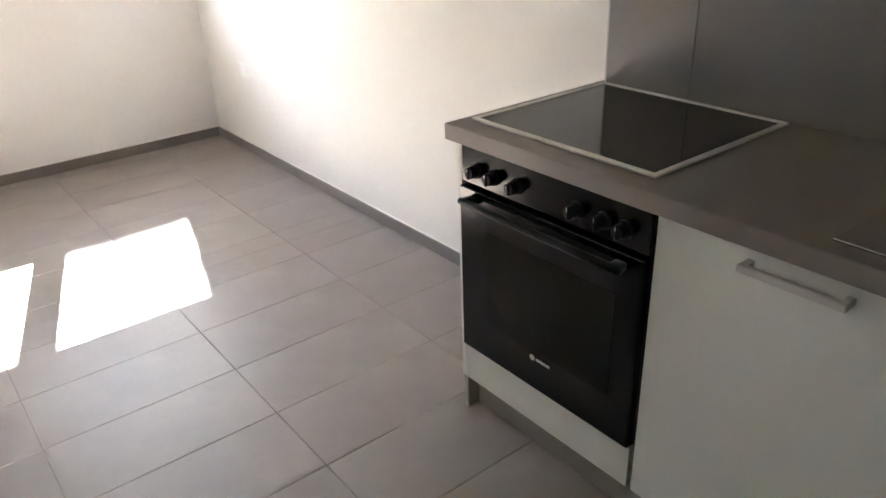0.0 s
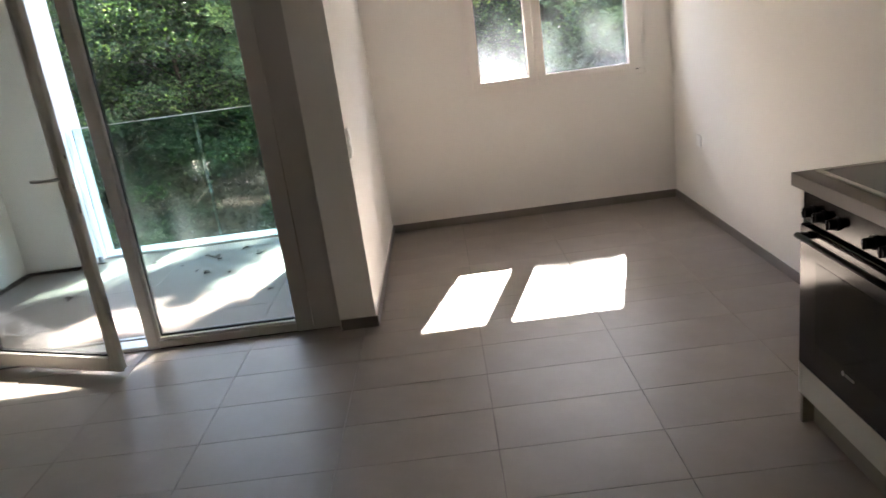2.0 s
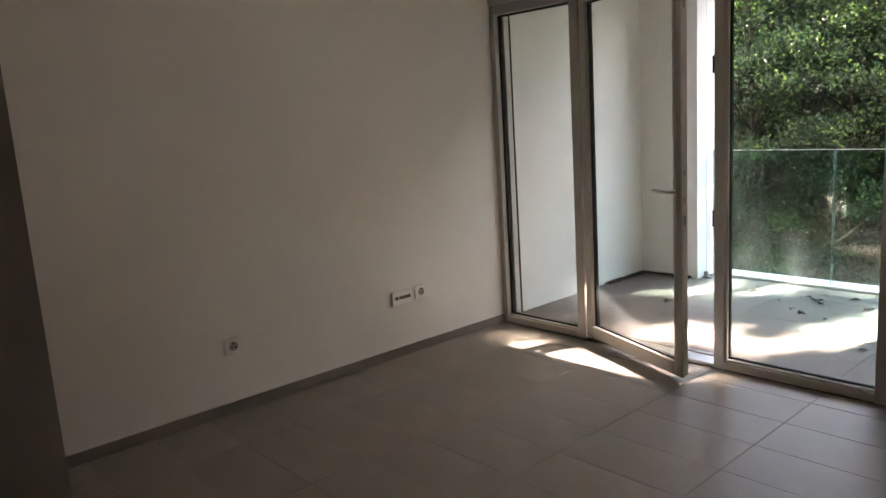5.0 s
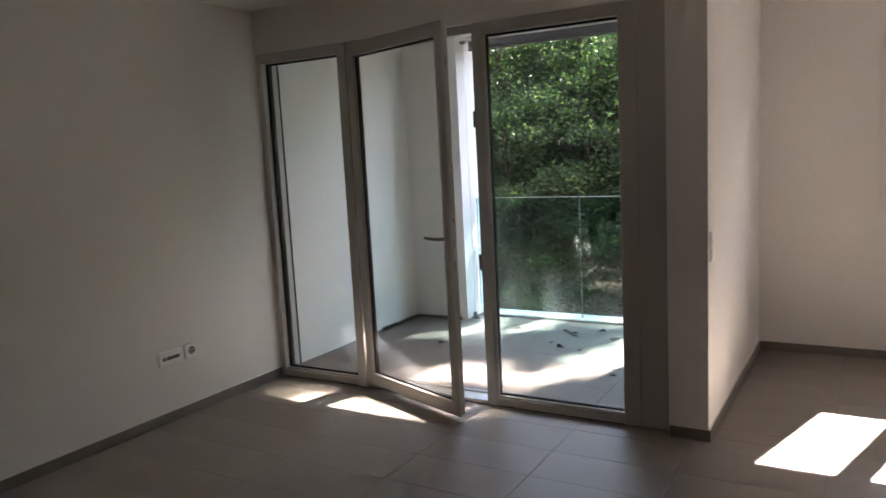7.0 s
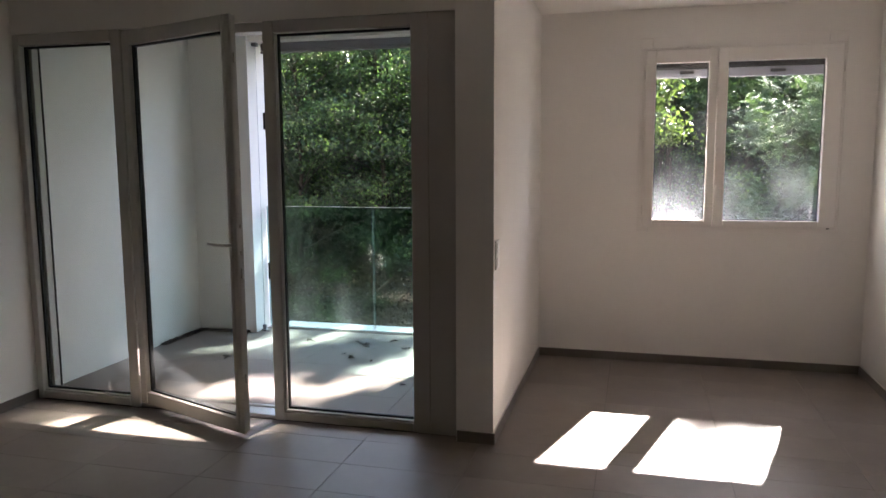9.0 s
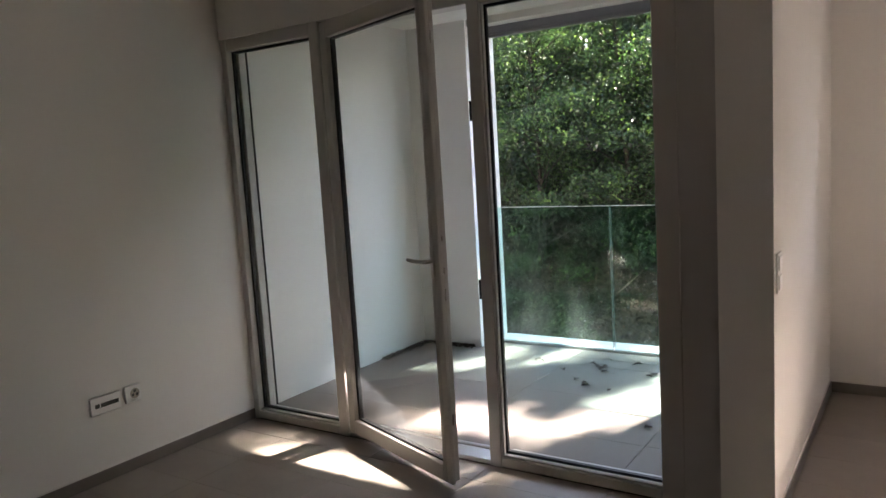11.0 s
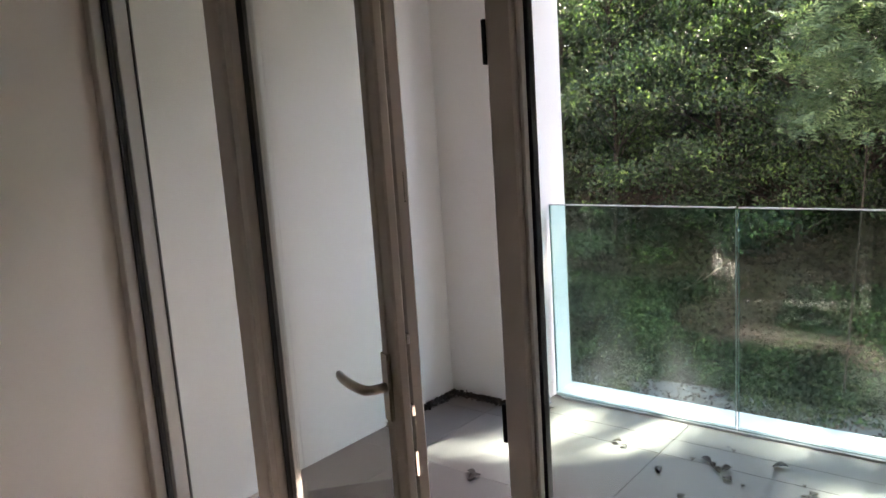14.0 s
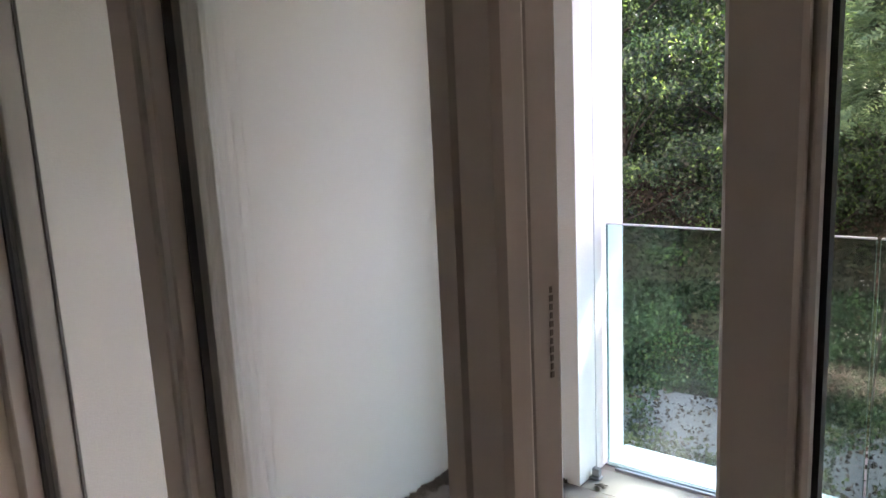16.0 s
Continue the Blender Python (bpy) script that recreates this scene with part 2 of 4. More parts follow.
def box(bm, x0, x1, y0, y1, z0, z1, bevel=0.0, segments=1):
    made = bmesh.ops.create_cube(bm, size=1.0)
    bmesh.ops.scale(bm, vec=(x1 - x0, y1 - y0, z1 - z0), verts=made["verts"])
    bmesh.ops.translate(bm, vec=((x0 + x1) / 2, (y0 + y1) / 2, (z0 + z1) / 2), verts=made["verts"])
    if bevel:
        edges = list({e for v in made["verts"] for e in v.link_edges})
        bmesh.ops.bevel(bm, geom=edges, offset=bevel, segments=segments, affect="EDGES", clamp_overlap=True)
    return bm


def boxes(*specs, bevel=0.0, segments=1):
    bm = bmesh.new()
    for s in specs:
        box(bm, *s, bevel=bevel, segments=segments)
    return bm


def cyl(bm, p, q, r0, r1=None, n=16):
    """A closed cylinder or cone from p to q."""
    p, q = Vector(p), Vector(q)
    made = bmesh.ops.create_cone(bm, cap_ends=True, segments=n, radius1=r0, radius2=r0 if r1 is None else r1, depth=(q - p).length)
    m = Matrix.Translation((p + q) / 2) @ (q - p).to_track_quat("Z", "Y").to_matrix().to_4x4()
    bmesh.ops.transform(bm, matrix=m, verts=made["verts"])
    return bm


def tube(bm, points, radii, n=10, flat=1.0):
    """A tube along points, with a radius at each; flat squashes it along z."""
    pts = [Vector(p) for p in points]
    rings = []
    for i, p in enumerate(pts):
        d = (pts[min(i + 1, len(pts) - 1)] - pts[max(i - 1, 0)]).normalized()
        side = d.cross(Vector((0, 0, 1)))
        side = side.normalized() if side.length > 1e-4 else Vector((1, 0, 0))
        up = side.cross(d)
        rings.append([bm.verts.new(p + radii[i] * (math.cos(a) * side + flat * math.sin(a) * up)) for a in (2 * math.pi * k / n for k in range(n))])
    for a, b in zip(rings, rings[1:]):
        for k in range(n):
            bm.faces.new((a[k], a[(k + 1) % n], b[(k + 1) % n], b[k]))
    bm.faces.new(rings[0][::-1])
    bm.faces.new(rings[-1])
    return bm


def thing(name, label, category, at=(0, 0, 0), group="", kind=""):
    ob = new(name)
    ob.empty_display_size = 0.1
    ob.matrix_world = pose(*at)
    return tagged(ob, label, category, group, kind)


def structure(name, bm, material, label=""):
    return tagged(part(name, bm, material), label, kind="structure")


# ---- the plan ----
LEFT, RIGHT, BACK = -1.14, 3.93, -6.4
DOOR_Y, PILLAR_X, ALCOVE_Y, CEIL = 4.885, 1.75, 6.68, 2.477
FRONT_Y = 4.928
OUT_Y, BAL_IN = 7.25, 6.83
JAMB_L, JAMB_R, OPEN_TOP = -0.67, 1.36, 2.42
WIN = (2.44, 3.74, 0.95, 2.28)

structure("floor", boxes((LEFT - 0.3, RIGHT + 0.3, BACK - 0.3, DOOR_Y + 0.18, -0.25, -0.006), (1.45, RIGHT + 0.3, DOOR_Y + 0.18, OUT_Y, -0.25, -0.006)), M_GROUT, "taupe tiled floor with thin dark joints")
structure("ceiling", boxes((LEFT - 0.3, RIGHT + 0.3, BACK - 0.3, DOOR_Y + 0.18, CEIL, CEIL + 0.3), (1.45, RIGHT + 0.3, DOOR_Y + 0.18, OUT_Y, CEIL, CEIL + 0.3)), M_CEIL, "plain white plastered ceiling")
structure("wall_west", boxes((LEFT - 0.3, LEFT, BACK, DOOR_Y + 0.18, 0, CEIL)), M_WALL, "plain white plastered wall with sockets")
structure("wall_east", boxes((RIGHT, RIGHT + 0.3, 0.6, OUT_Y, 0, CEIL)), M_WALL, "plain white plastered wall behind the kitchen")
structure("wall_hall_east", boxes((RIGHT, RIGHT + 0.3, BACK, 0.6, 0, CEIL)), M_BACKWALL, "plain unseen rear wall, dark to cut bounced light")
structure("wall_south", boxes((LEFT, RIGHT, BACK - 0.3, BACK, 0, CEIL)), M_BACKWALL, "plain unseen rear wall, dark to cut bounced light")
structure("wall_passage", boxes((LEFT, 0.94, BACK, 1.515, 0, CEIL)), M_BACKWALL, "plain wall corner beside the passage, darkened to cut bounced light")
# Wall between balcony and alcove, with the pillar end.
structure("wall_partition", boxes((1.45, PILLAR_X, DOOR_Y + 0.18, OUT_Y, 0, CEIL), (1.555, PILLAR_X, DOOR_Y - 0.01, DOOR_Y + 0.18, 0, CEIL)), M_WALL, "white plastered partition between balcony and alcove")
# Alcove window wall with its opening.
structure("wall_north", boxes(
    (PILLAR_X, WIN[0], ALCOVE_Y, OUT_Y, 0, CEIL), (WIN[1], RIGHT, ALCOVE_Y, OUT_Y, 0, CEIL),
    (WIN[0], WIN[1], ALCOVE_Y, OUT_Y, 0, WIN[2]), (WIN[0], WIN[1], ALCOVE_Y, OUT_Y, WIN[3], CEIL)), M_WALL, "white plastered wall below and around a window")
# Lintel above the balcony door.
structure("wall_lintel", boxes((LEFT, 1.555, FRONT_Y, FRONT_Y + 0.2, 2.20, CEIL)), M_WALL, "white plastered lintel above the balcony door")
# Balcony shell.
structure("balcony_floor", boxes((-1.55, 1.45, DOOR_Y + 0.18, OUT_Y, -0.25, -0.006)), M_GROUT, "grey tiled balcony floor with dry leaves")
structure("balcony_ceiling", boxes((-1.55, 1.45, DOOR_Y + 0.18, OUT_Y, OPEN_TOP + 0.05, CEIL + 0.3)), M_RENDER, "white rendered balcony ceiling")
structure("balcony_wall_west", boxes((-1.55, -1.205, DOOR_Y + 0.18, OUT_Y, 0, OPEN_TOP + 0.05)), M_RENDER, "white rendered side wall of the balcony")
structure("balcony_wall_north", boxes((-1.205, JAMB_L, BAL_IN, OUT_Y, 0, OPEN_TOP + 0.05), (JAMB_R, 1.45, BAL_IN, OUT_Y, 0, OPEN_TOP + 0.05), (JAMB_L, JAMB_R, BAL_IN + 0.02, OUT_Y, OPEN_TOP, OPEN_TOP + 0.05)), M_RENDER, "white rendered outer wall with a wide opening")
structure("balcony_sill", boxes((JAMB_L, JAMB_R, 7.075, OUT_Y + 0.02, -0.006, 0.012), bevel=0.003), M_RENDER, "white painted sill under the glass balustrade")
# Building outside, above and below: unseen, made tall and dark to dim the trees.
structure("facade", boxes((-14, 20, BACK - 0.3, OUT_Y, -3.4, -0.25), (-14, 20, BACK - 0.3, OUT_Y, CEIL + 0.3, 14.2), (-14, -1.55, BACK - 0.3, OUT_Y, -0.25, CEIL + 0.3), (RIGHT + 0.3, 20, BACK - 0.3, OUT_Y, -0.25, CEIL + 0.3)), M_FACADE, "unseen apartment facade, made tall and dark to dim the trees")


T = 0.011
SKIRTS = [
    ("x", LEFT + T, 0.94, 1.515, 1), ("y", LEFT, 1.515, 4.934, 1), ("y", 0.94, BACK, 1.515 + T, 1),
    ("x", 1.56, PILLAR_X + T, DOOR_Y - 0.01, -1), ("y", PILLAR_X, DOOR_Y - 0.01, ALCOVE_Y, 1),
    ("x", PILLAR_X + T, RIGHT - T, ALCOVE_Y, -1), ("y", RIGHT, 3.535, ALCOVE_Y, -1), ("x", 0.94 + T, RIGHT, BACK, 1),
]
for axis, a, b, c, side in SKIRTS:
    if axis == "x":
        lo, hi = sorted((c, c + side * T))
        sk, ck = (a, b, lo, hi), (a, b, *sorted((c, c + side * 0.006)))
    else:
        lo, hi = sorted((a, a + side * T))
        sk, ck = (lo, hi, b, c), (*sorted((a, a + side * 0.006)), b, c)
    s = structure("baseboard", boxes((*sk, 0, 0.06), bevel=0.0015), M_SKIRT, "taupe tile skirting along the wall")
    part("joint", boxes((*ck, 0.06, 0.0645)), M_CAULK, s, "pale silicone joint")

# ---- balcony door: two fixed lights and an open leaf ----
FRONT, BACKF = 4.935, 5.06
GLASS_Y = 4.978
door = thing("door_1", "white framed glazed balcony door standing ajar", "balcony door", kind="structure")
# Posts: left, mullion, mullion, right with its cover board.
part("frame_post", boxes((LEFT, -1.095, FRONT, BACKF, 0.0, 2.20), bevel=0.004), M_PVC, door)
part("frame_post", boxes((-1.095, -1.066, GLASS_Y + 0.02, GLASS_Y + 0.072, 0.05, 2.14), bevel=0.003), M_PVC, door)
# Thin black strip in place of the shadow line outside the post.
part("gasket", boxes((-1.095, -1.060, GLASS_Y + 0.0725, GLASS_Y + 0.079, 0.055, 2.135)), M_GASKET, door, "thin black strip standing for a shadow line")
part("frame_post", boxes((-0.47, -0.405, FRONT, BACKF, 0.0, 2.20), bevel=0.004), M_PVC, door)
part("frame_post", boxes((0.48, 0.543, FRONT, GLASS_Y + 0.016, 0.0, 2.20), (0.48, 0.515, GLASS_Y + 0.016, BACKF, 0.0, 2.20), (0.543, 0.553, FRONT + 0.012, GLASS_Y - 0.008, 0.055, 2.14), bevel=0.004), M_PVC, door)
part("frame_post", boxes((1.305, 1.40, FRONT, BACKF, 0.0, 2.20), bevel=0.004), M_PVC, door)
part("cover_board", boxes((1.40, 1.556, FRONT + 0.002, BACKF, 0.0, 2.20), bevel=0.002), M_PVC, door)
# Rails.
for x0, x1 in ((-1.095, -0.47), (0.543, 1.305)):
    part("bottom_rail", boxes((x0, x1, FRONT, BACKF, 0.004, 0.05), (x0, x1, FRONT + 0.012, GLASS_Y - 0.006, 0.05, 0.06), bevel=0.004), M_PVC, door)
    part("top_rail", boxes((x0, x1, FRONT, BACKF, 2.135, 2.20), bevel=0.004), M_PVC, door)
    seal = [(x0, x0 + 0.014, GLASS_Y - 0.004, GLASS_Y + 0.016, 0.06, 2.135), (x1 - 0.006, x1, GLASS_Y - 0.004, GLASS_Y + 0.016, 0.06, 2.135),
            (x0 + 0.014, x1 - 0.006, GLASS_Y - 0.004, GLASS_Y + 0.016, 0.06, 0.072), (x0 + 0.014, x1 - 0.006, GLASS_Y - 0.004, GLASS_Y + 0.016, 2.123, 2.135)]
    part("gasket", boxes(*seal), M_GASKET, door, "black rubber gasket")
    part("pane", boxes((x0 + 0.004, x1 - 0.004, GLASS_Y, GLASS_Y + 0.012, 0.055, 2.137)), M_GLASS_DOOR, door)
part("top_rail", boxes((-0.405, 0.48, FRONT + 0.03, BACKF, 2.15, 2.20), bevel=0.004), M_PVC, door)
part("threshold", boxes((-0.405, 0.48, FRONT + 0.01, BACKF, 0.0, 0.022), bevel=0.004), M_ALU, door, "low aluminium threshold")
part("threshold_seal", boxes((LEFT + 0.02, 1.40, BACKF + 0.002, BACKF + 0.03, 0.0, 0.03), bevel=0.004), M_ALU, door)
for z in (0.855, 1.675):
    part("strike_plate", boxes((0.468, 0.4795, FRONT + 0.002, FRONT + 0.03, z - 0.045, z + 0.045), bevel=0.002), M_BLACK, door, "black strike plate")
part("strike_plate", boxes((0.1, 0.22, FRONT + 0.012, FRONT + 0.0295, 2.152, 2.165), bevel=0.002), M_BLACK, door, "black strike plate")

# The leaf, in its own frame: x from hinge to lock side, y from the room face outwards.
LW, LT, LZ0, LZ1, ST, SL = 0.930, 0.060, 0.03, 2.185, 0.062, 0.068
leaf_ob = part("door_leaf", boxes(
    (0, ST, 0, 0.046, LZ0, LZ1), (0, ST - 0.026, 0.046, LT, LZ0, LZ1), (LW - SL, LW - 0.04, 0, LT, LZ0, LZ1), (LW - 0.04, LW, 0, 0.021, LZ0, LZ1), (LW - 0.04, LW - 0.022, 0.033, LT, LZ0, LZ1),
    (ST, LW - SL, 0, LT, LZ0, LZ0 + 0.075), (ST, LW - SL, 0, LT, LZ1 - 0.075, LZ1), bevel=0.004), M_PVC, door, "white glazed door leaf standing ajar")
leaf_ob.matrix_basis = pose(-0.40, 4.942, 0, 0, 0, -20.5)
zi0, zi1 = LZ0 + 0.075, LZ1 - 0.075
part("gasket", boxes((ST, ST + 0.013, 0.026, 0.050, zi0, zi1), (LW - SL - 0.006, LW - SL, 0.026, 0.050, zi0, zi1), (ST + 0.013, LW - SL - 0.006, 0.026, 0.050, zi0, zi0 + 0.008), (ST + 0.013, LW - SL - 0.006, 0.026, 0.050, zi1 - 0.01, zi1)), M_GASKET, leaf_ob, "black rubber gasket")
part("pane", boxes((ST - 0.004, LW - SL + 0.004, 0.032, 0.044, zi0 - 0.004, zi1 + 0.004)), M_GLASS_DOOR, leaf_ob)
part("lock_channel", boxes((LW - 0.0395, LW - 0.034, 0.0212, 0.0328, LZ0 + 0.02, LZ1 - 0.02)), M_GASKET, leaf_ob, "dark lock groove in the leaf edge")
for z, h in ((1.12, 0.02), (0.98, 0.022), (0.86, 0.05), (1.95, 0.05), (0.30, 0.05)):
    part("lock_plate", boxes((LW - 0.0339, LW - 0.004, 0.0236, 0.0304, z, z + h), bevel=0.0008), M_STEEL, leaf_ob, "bright lock bolt")
bm = bmesh.new()
for i in range(11):
    z = 1.436 - 0.0052 * i
    w = (0.0018, 0.0026, 0.0021)[i % 3]
    box(bm, LW - 0.0219, LW - 0.0213, 0.050 - w / 2, 0.050 + w / 2, z - 0.0036, z)
part("print", bm, M_FAINTPRINT, leaf_ob, "small dark printed code")
hx, hz = LW - 0.043, 1.035
bm = boxes((hx - 0.016, hx + 0.016, -0.009, 0.0, hz - 0.07, hz + 0.07), bevel=0.006, segments=2)
part("handle_plate", bm, M_NICKEL, leaf_ob)
bm = bmesh.new()
tube(bm, [(hx, -0.008, hz), (hx, -0.035, hz), (hx - 0.008, -0.048, hz), (hx - 0.03, -0.053, hz), (hx - 0.06, -0.055, hz), (hx - 0.09, -0.055, hz + 0.001), (hx - 0.112, -0.053, hz + 0.002), (hx - 0.126, -0.050, hz + 0.003)],
     [0.0095, 0.0095, 0.0098, 0.0098, 0.0096, 0.0092, 0.0085, 0.007], 12)
part("handle", bm, M_NICKEL, leaf_ob, "satin nickel lever handle", True)

# ---- alcove window ----
X0, X1, Z0, Z1 = 2.458, 3.735, 0.98, 2.208
MX = 2.945
window = thing("window_1", "white two-casement window with dusty panes", "window", kind="structure")
FY = ALCOVE_Y - 0.012
part("window_frame", boxes((X0, X0 + 0.03, FY, ALCOVE_Y, Z0, Z1), (X1 - 0.03, X1, FY, ALCOVE_Y, Z0, Z1), (X0 + 0.03, X1 - 0.03, FY, ALCOVE_Y, Z0, Z0 + 0.022), (X0 + 0.03, X1 - 0.03, FY, ALCOVE_Y, Z1 - 0.022, Z1),
    (WIN[0] - 0.002, 2.52, ALCOVE_Y + 0.002, ALCOVE_Y + 0.10, WIN[2], WIN[3]), (3.63, WIN[1] + 0.002, ALCOVE_Y + 0.002, ALCOVE_Y + 0.10, WIN[2], WIN[3]),
    (2.52, 3.63, ALCOVE_Y + 0.002, ALCOVE_Y + 0.10, WIN[2] - 0.002, 1.02), (2.52, 3.63, ALCOVE_Y + 0.002, ALCOVE_Y + 0.10, 2.108, WIN[3] + 0.002), bevel=0.003), M_PVCW, window)
part("window_sill", boxes((WIN[0], WIN[1], ALCOVE_Y + 0.10, OUT_Y + 0.04, WIN[2] - 0.01, WIN[2] + 0.015), bevel=0.004), M_ALU, window, "outer aluminium sill")
for x0, x1, g0, g1 in ((X0 + 0.02, MX - 0.002, 2.545, 2.888), (MX + 0.002, X1 - 0.02, 3.012, 3.612)):
    y0, y1 = FY - 0.022, FY - 0.001
    z0, z1 = Z0 + 0.012, Z1 - 0.012
    sash = part("sash", boxes((x0, g0, y0, y1 + 0.05, z0, z1), (g1, x1, y0, y1 + 0.05, z0, z1), (g0, g1, y0, y1 + 0.05, z0, 1.035), (g0, g1, y0, y1 + 0.05, 2.105, z1), bevel=0.004), M_PVCW, window)
    part("gasket", boxes((g0, g0 + 0.006, 6.690, 6.702, 1.035, 2.105), (g1 - 0.006, g1, 6.690, 6.702, 1.035, 2.105), (g0 + 0.006, g1 - 0.006, 6.690, 6.702, 1.035, 1.041), (g0 + 0.006, g1 - 0.006, 6.690, 6.702, 2.099, 2.105)), M_GASKET, sash)
    part("pane", boxes((g0 - 0.004, g1 + 0.004, 6.692, 6.70, 1.031, 2.109)), M_GLASS_DUSTY, sash, "dusty glass pane")
bm = boxes((2.953, 2.975, FY - 0.030, FY - 0.022, 1.20, 1.28), bevel=0.003)
box(bm, 2.956, 2.972, FY - 0.062, FY - 0.030, 1.255, 1.272, bevel=0.003)
box(bm, 2.956, 2.972, FY - 0.066, FY - 0.052, 1.165, 1.272, bevel=0.005, segments=2)
part("handle", bm, M_PVCW, window, "white window handle")
for x, zs in ((X0 + 0.008, (1.10, 2.03)), (X1 - 0.008, (2.05, 1.08))):
    for z in zs:
        bm = bmesh.new()
        cyl(bm, (x, FY - 0.012, z - 0.035), (x, FY - 0.012, z + 0.035), 0.008, n=12)
        part("hinge", bm, M_PVCW, window)
part("drain_cap", boxes((3.665, 3.683, FY - 0.004, FY + 0.001, 0.984, 0.994)), M_DARKPRINT, window)

# Raised outer blinds: at the alcove window and across the balcony opening.
blind = thing("window_blind", "grey raised outer roller blind above the window", "blind")
# Black block in place of the unlit slot above the blind rail.
part("slats", boxes((2.50, 3.68, 6.90, 6.965, 2.092, 2.279), bevel=0.01), M_GASKET, blind)
part("bottom_rail", boxes((2.50, 3.68, 6.905, 6.93, 2.026, 2.09), bevel=0.005), M_BLIND, blind)
for x in (2.76, 3.36):
    part("clip", boxes((x - 0.05, x + 0.05, 6.897, 6.9045, 2.052, 2.074), bevel=0.003), M_GASKET, blind)
blind = thing("balcony_blind", "grey raised roller blind across the balcony opening", "blind")
part("bottom_rail", boxes((JAMB_L + 0.05, JAMB_R - 0.02, 6.97, 7.0, 2.36, 2.418), bevel=0.006), M_BLIND, blind)
part("weight_bar", boxes((JAMB_L + 0.05, JAMB_R - 0.02, 6.965, 7.005, 2.335, 2.359), bevel=0.006), M_GREY, blind)
bm = bmesh.new()
cyl(bm, (JAMB_L + 0.028, 6.925, 0.03), (JAMB_L + 0.028, 6.925, OPEN_TOP), 0.0022, n=8)
part("guide_cable", bm, M_ALU, blind, "thin steel guide cable")
bm = boxes((JAMB_L + 0.001, JAMB_L + 0.05, 6.905, 6.945, 0.0, 0.012), (JAMB_L + 0.012, JAMB_L + 0.044, 6.912, 6.938, 0.012, 0.05), bevel=0.003)
part("floor_bracket", bm, M_GREY, blind, "small grey cable bracket")
bm = boxes((JAMB_L + 0.001, JAMB_L + 0.045, 6.905, 6.945, OPEN_TOP - 0.03, OPEN_TOP - 0.001), bevel=0.003)
part("top_bracket", bm, M_GREY, blind)

# Glass balustrade: two sheets in a floor channel.
rail = thing("balustrade", "frameless clear glass balustrade with two sheets", "balustrade")
for x0, x1 in ((-0.645, 0.313), (0.327, JAMB_R - 0.02)):
    sheet = part("glass_sheet", boxes((x0, x1, 7.040, 7.056, 0.012, 1.062)), M_GLASS_RAIL, rail)
    for a, b in ((x0 - 0.0022, x0 - 0.0002), (x1 + 0.0002, x1 + 0.0022)):
        part("edge_strip", boxes((a, b, 7.040, 7.056, 0.03, 1.062)), M_EDGE, sheet, "greenish polished glass edge")
    part("edge_strip", boxes((x0, x1, 7.0385, 7.0575, 1.0625, 1.068), bevel=0.0015), M_ALU, sheet, "thin polished top edge")
part("floor_channel", boxes((JAMB_L + 0.06, JAMB_R - 0.01, 7.030, 7.039, 0.0, 0.012), (JAMB_L + 0.06, JAMB_R - 0.01, 7.057, 7.066, 0.0, 0.012), bevel=0.002), M_ALU, rail)

# ---- kitchen along the east wall ----
KX, KEND = 3.35, 3.52


def carcass(parent, y0, y1, z0, z1):
    part("body", boxes((KX + 0.022, RIGHT - 0.005, y0 + 0.002, y1 - 0.002, z0, z1), bevel=0.001), M_FRONT, parent)


def bar_handle(parent, y0, y1, z):
    bm = boxes((KX - 0.038, KX - 0.024, y0, y1, z - 0.0075, z + 0.0075), bevel=0.002)
    box(bm, KX - 0.0245, KX, y0 + 0.001, y0 + 0.015, z - 0.007, z + 0.007, bevel=0.0015)
    box(bm, KX - 0.0245, KX, y1 - 0.015, y1 - 0.001, z - 0.007, z + 0.007, bevel=0.0015)
    part("handle", bm, M_RIM, parent, "satin metal bar handle")


oven_unit = thing("oven_cabinet", "white base cabinet housing the built-in black oven", "cabinet")
part("side_panel", boxes((KX - 0.001, RIGHT - 0.002, 3.494, 3.512, 0.118, 0.858), bevel=0.001), M_FRONT, oven_unit)
part("side_panel", boxes((KX + 0.022, RIGHT - 0.002, 2.888, 2.896, 0.12, 0.858)), M_FRONT, oven_unit)
part("back_panel", boxes((RIGHT - 0.012, RIGHT - 0.003, 2.897, 3.493, 0.12, 0.858)), M_FRONT, oven_unit)
part("lower_panel", boxes((KX, KX + 0.019, 2.898, 3.492, 0.118, 0.238), bevel=0.001), M_FRONT, oven_unit)

oven = thing("oven", "black built-in electric oven with six knobs", "oven")
part("body", boxes((KX + 0.024, RIGHT - 0.02, 2.90, 3.49, 0.245, 0.852)), M_BLACK, oven)
part("control_panel", boxes((KX - 0.002, KX + 0.022, 2.898, 3.492, 0.748, 0.853), bevel=0.002), M_OVENPANEL, oven)
odoor = part("oven_door", boxes((KX - 0.012, KX + 0.020, 2.898, 3.492, 0.243, 0.738), bevel=0.003), M_OVENPANEL, oven, "black glass oven door")
part("window", boxes((KX - 0.0132, KX - 0.0122, 2.965, 3.385, 0.36, 0.635)), M_OVENWIN, odoor)
bm = bmesh.new()
tube(bm, [(KX - 0.040, 3.455, 0.712), (KX - 0.041, 3.33, 0.712), (KX - 0.042, 3.195, 0.712), (KX - 0.041, 3.06, 0.712), (KX - 0.040, 2.935, 0.712)], [0.011] * 5, 12, 0.85)
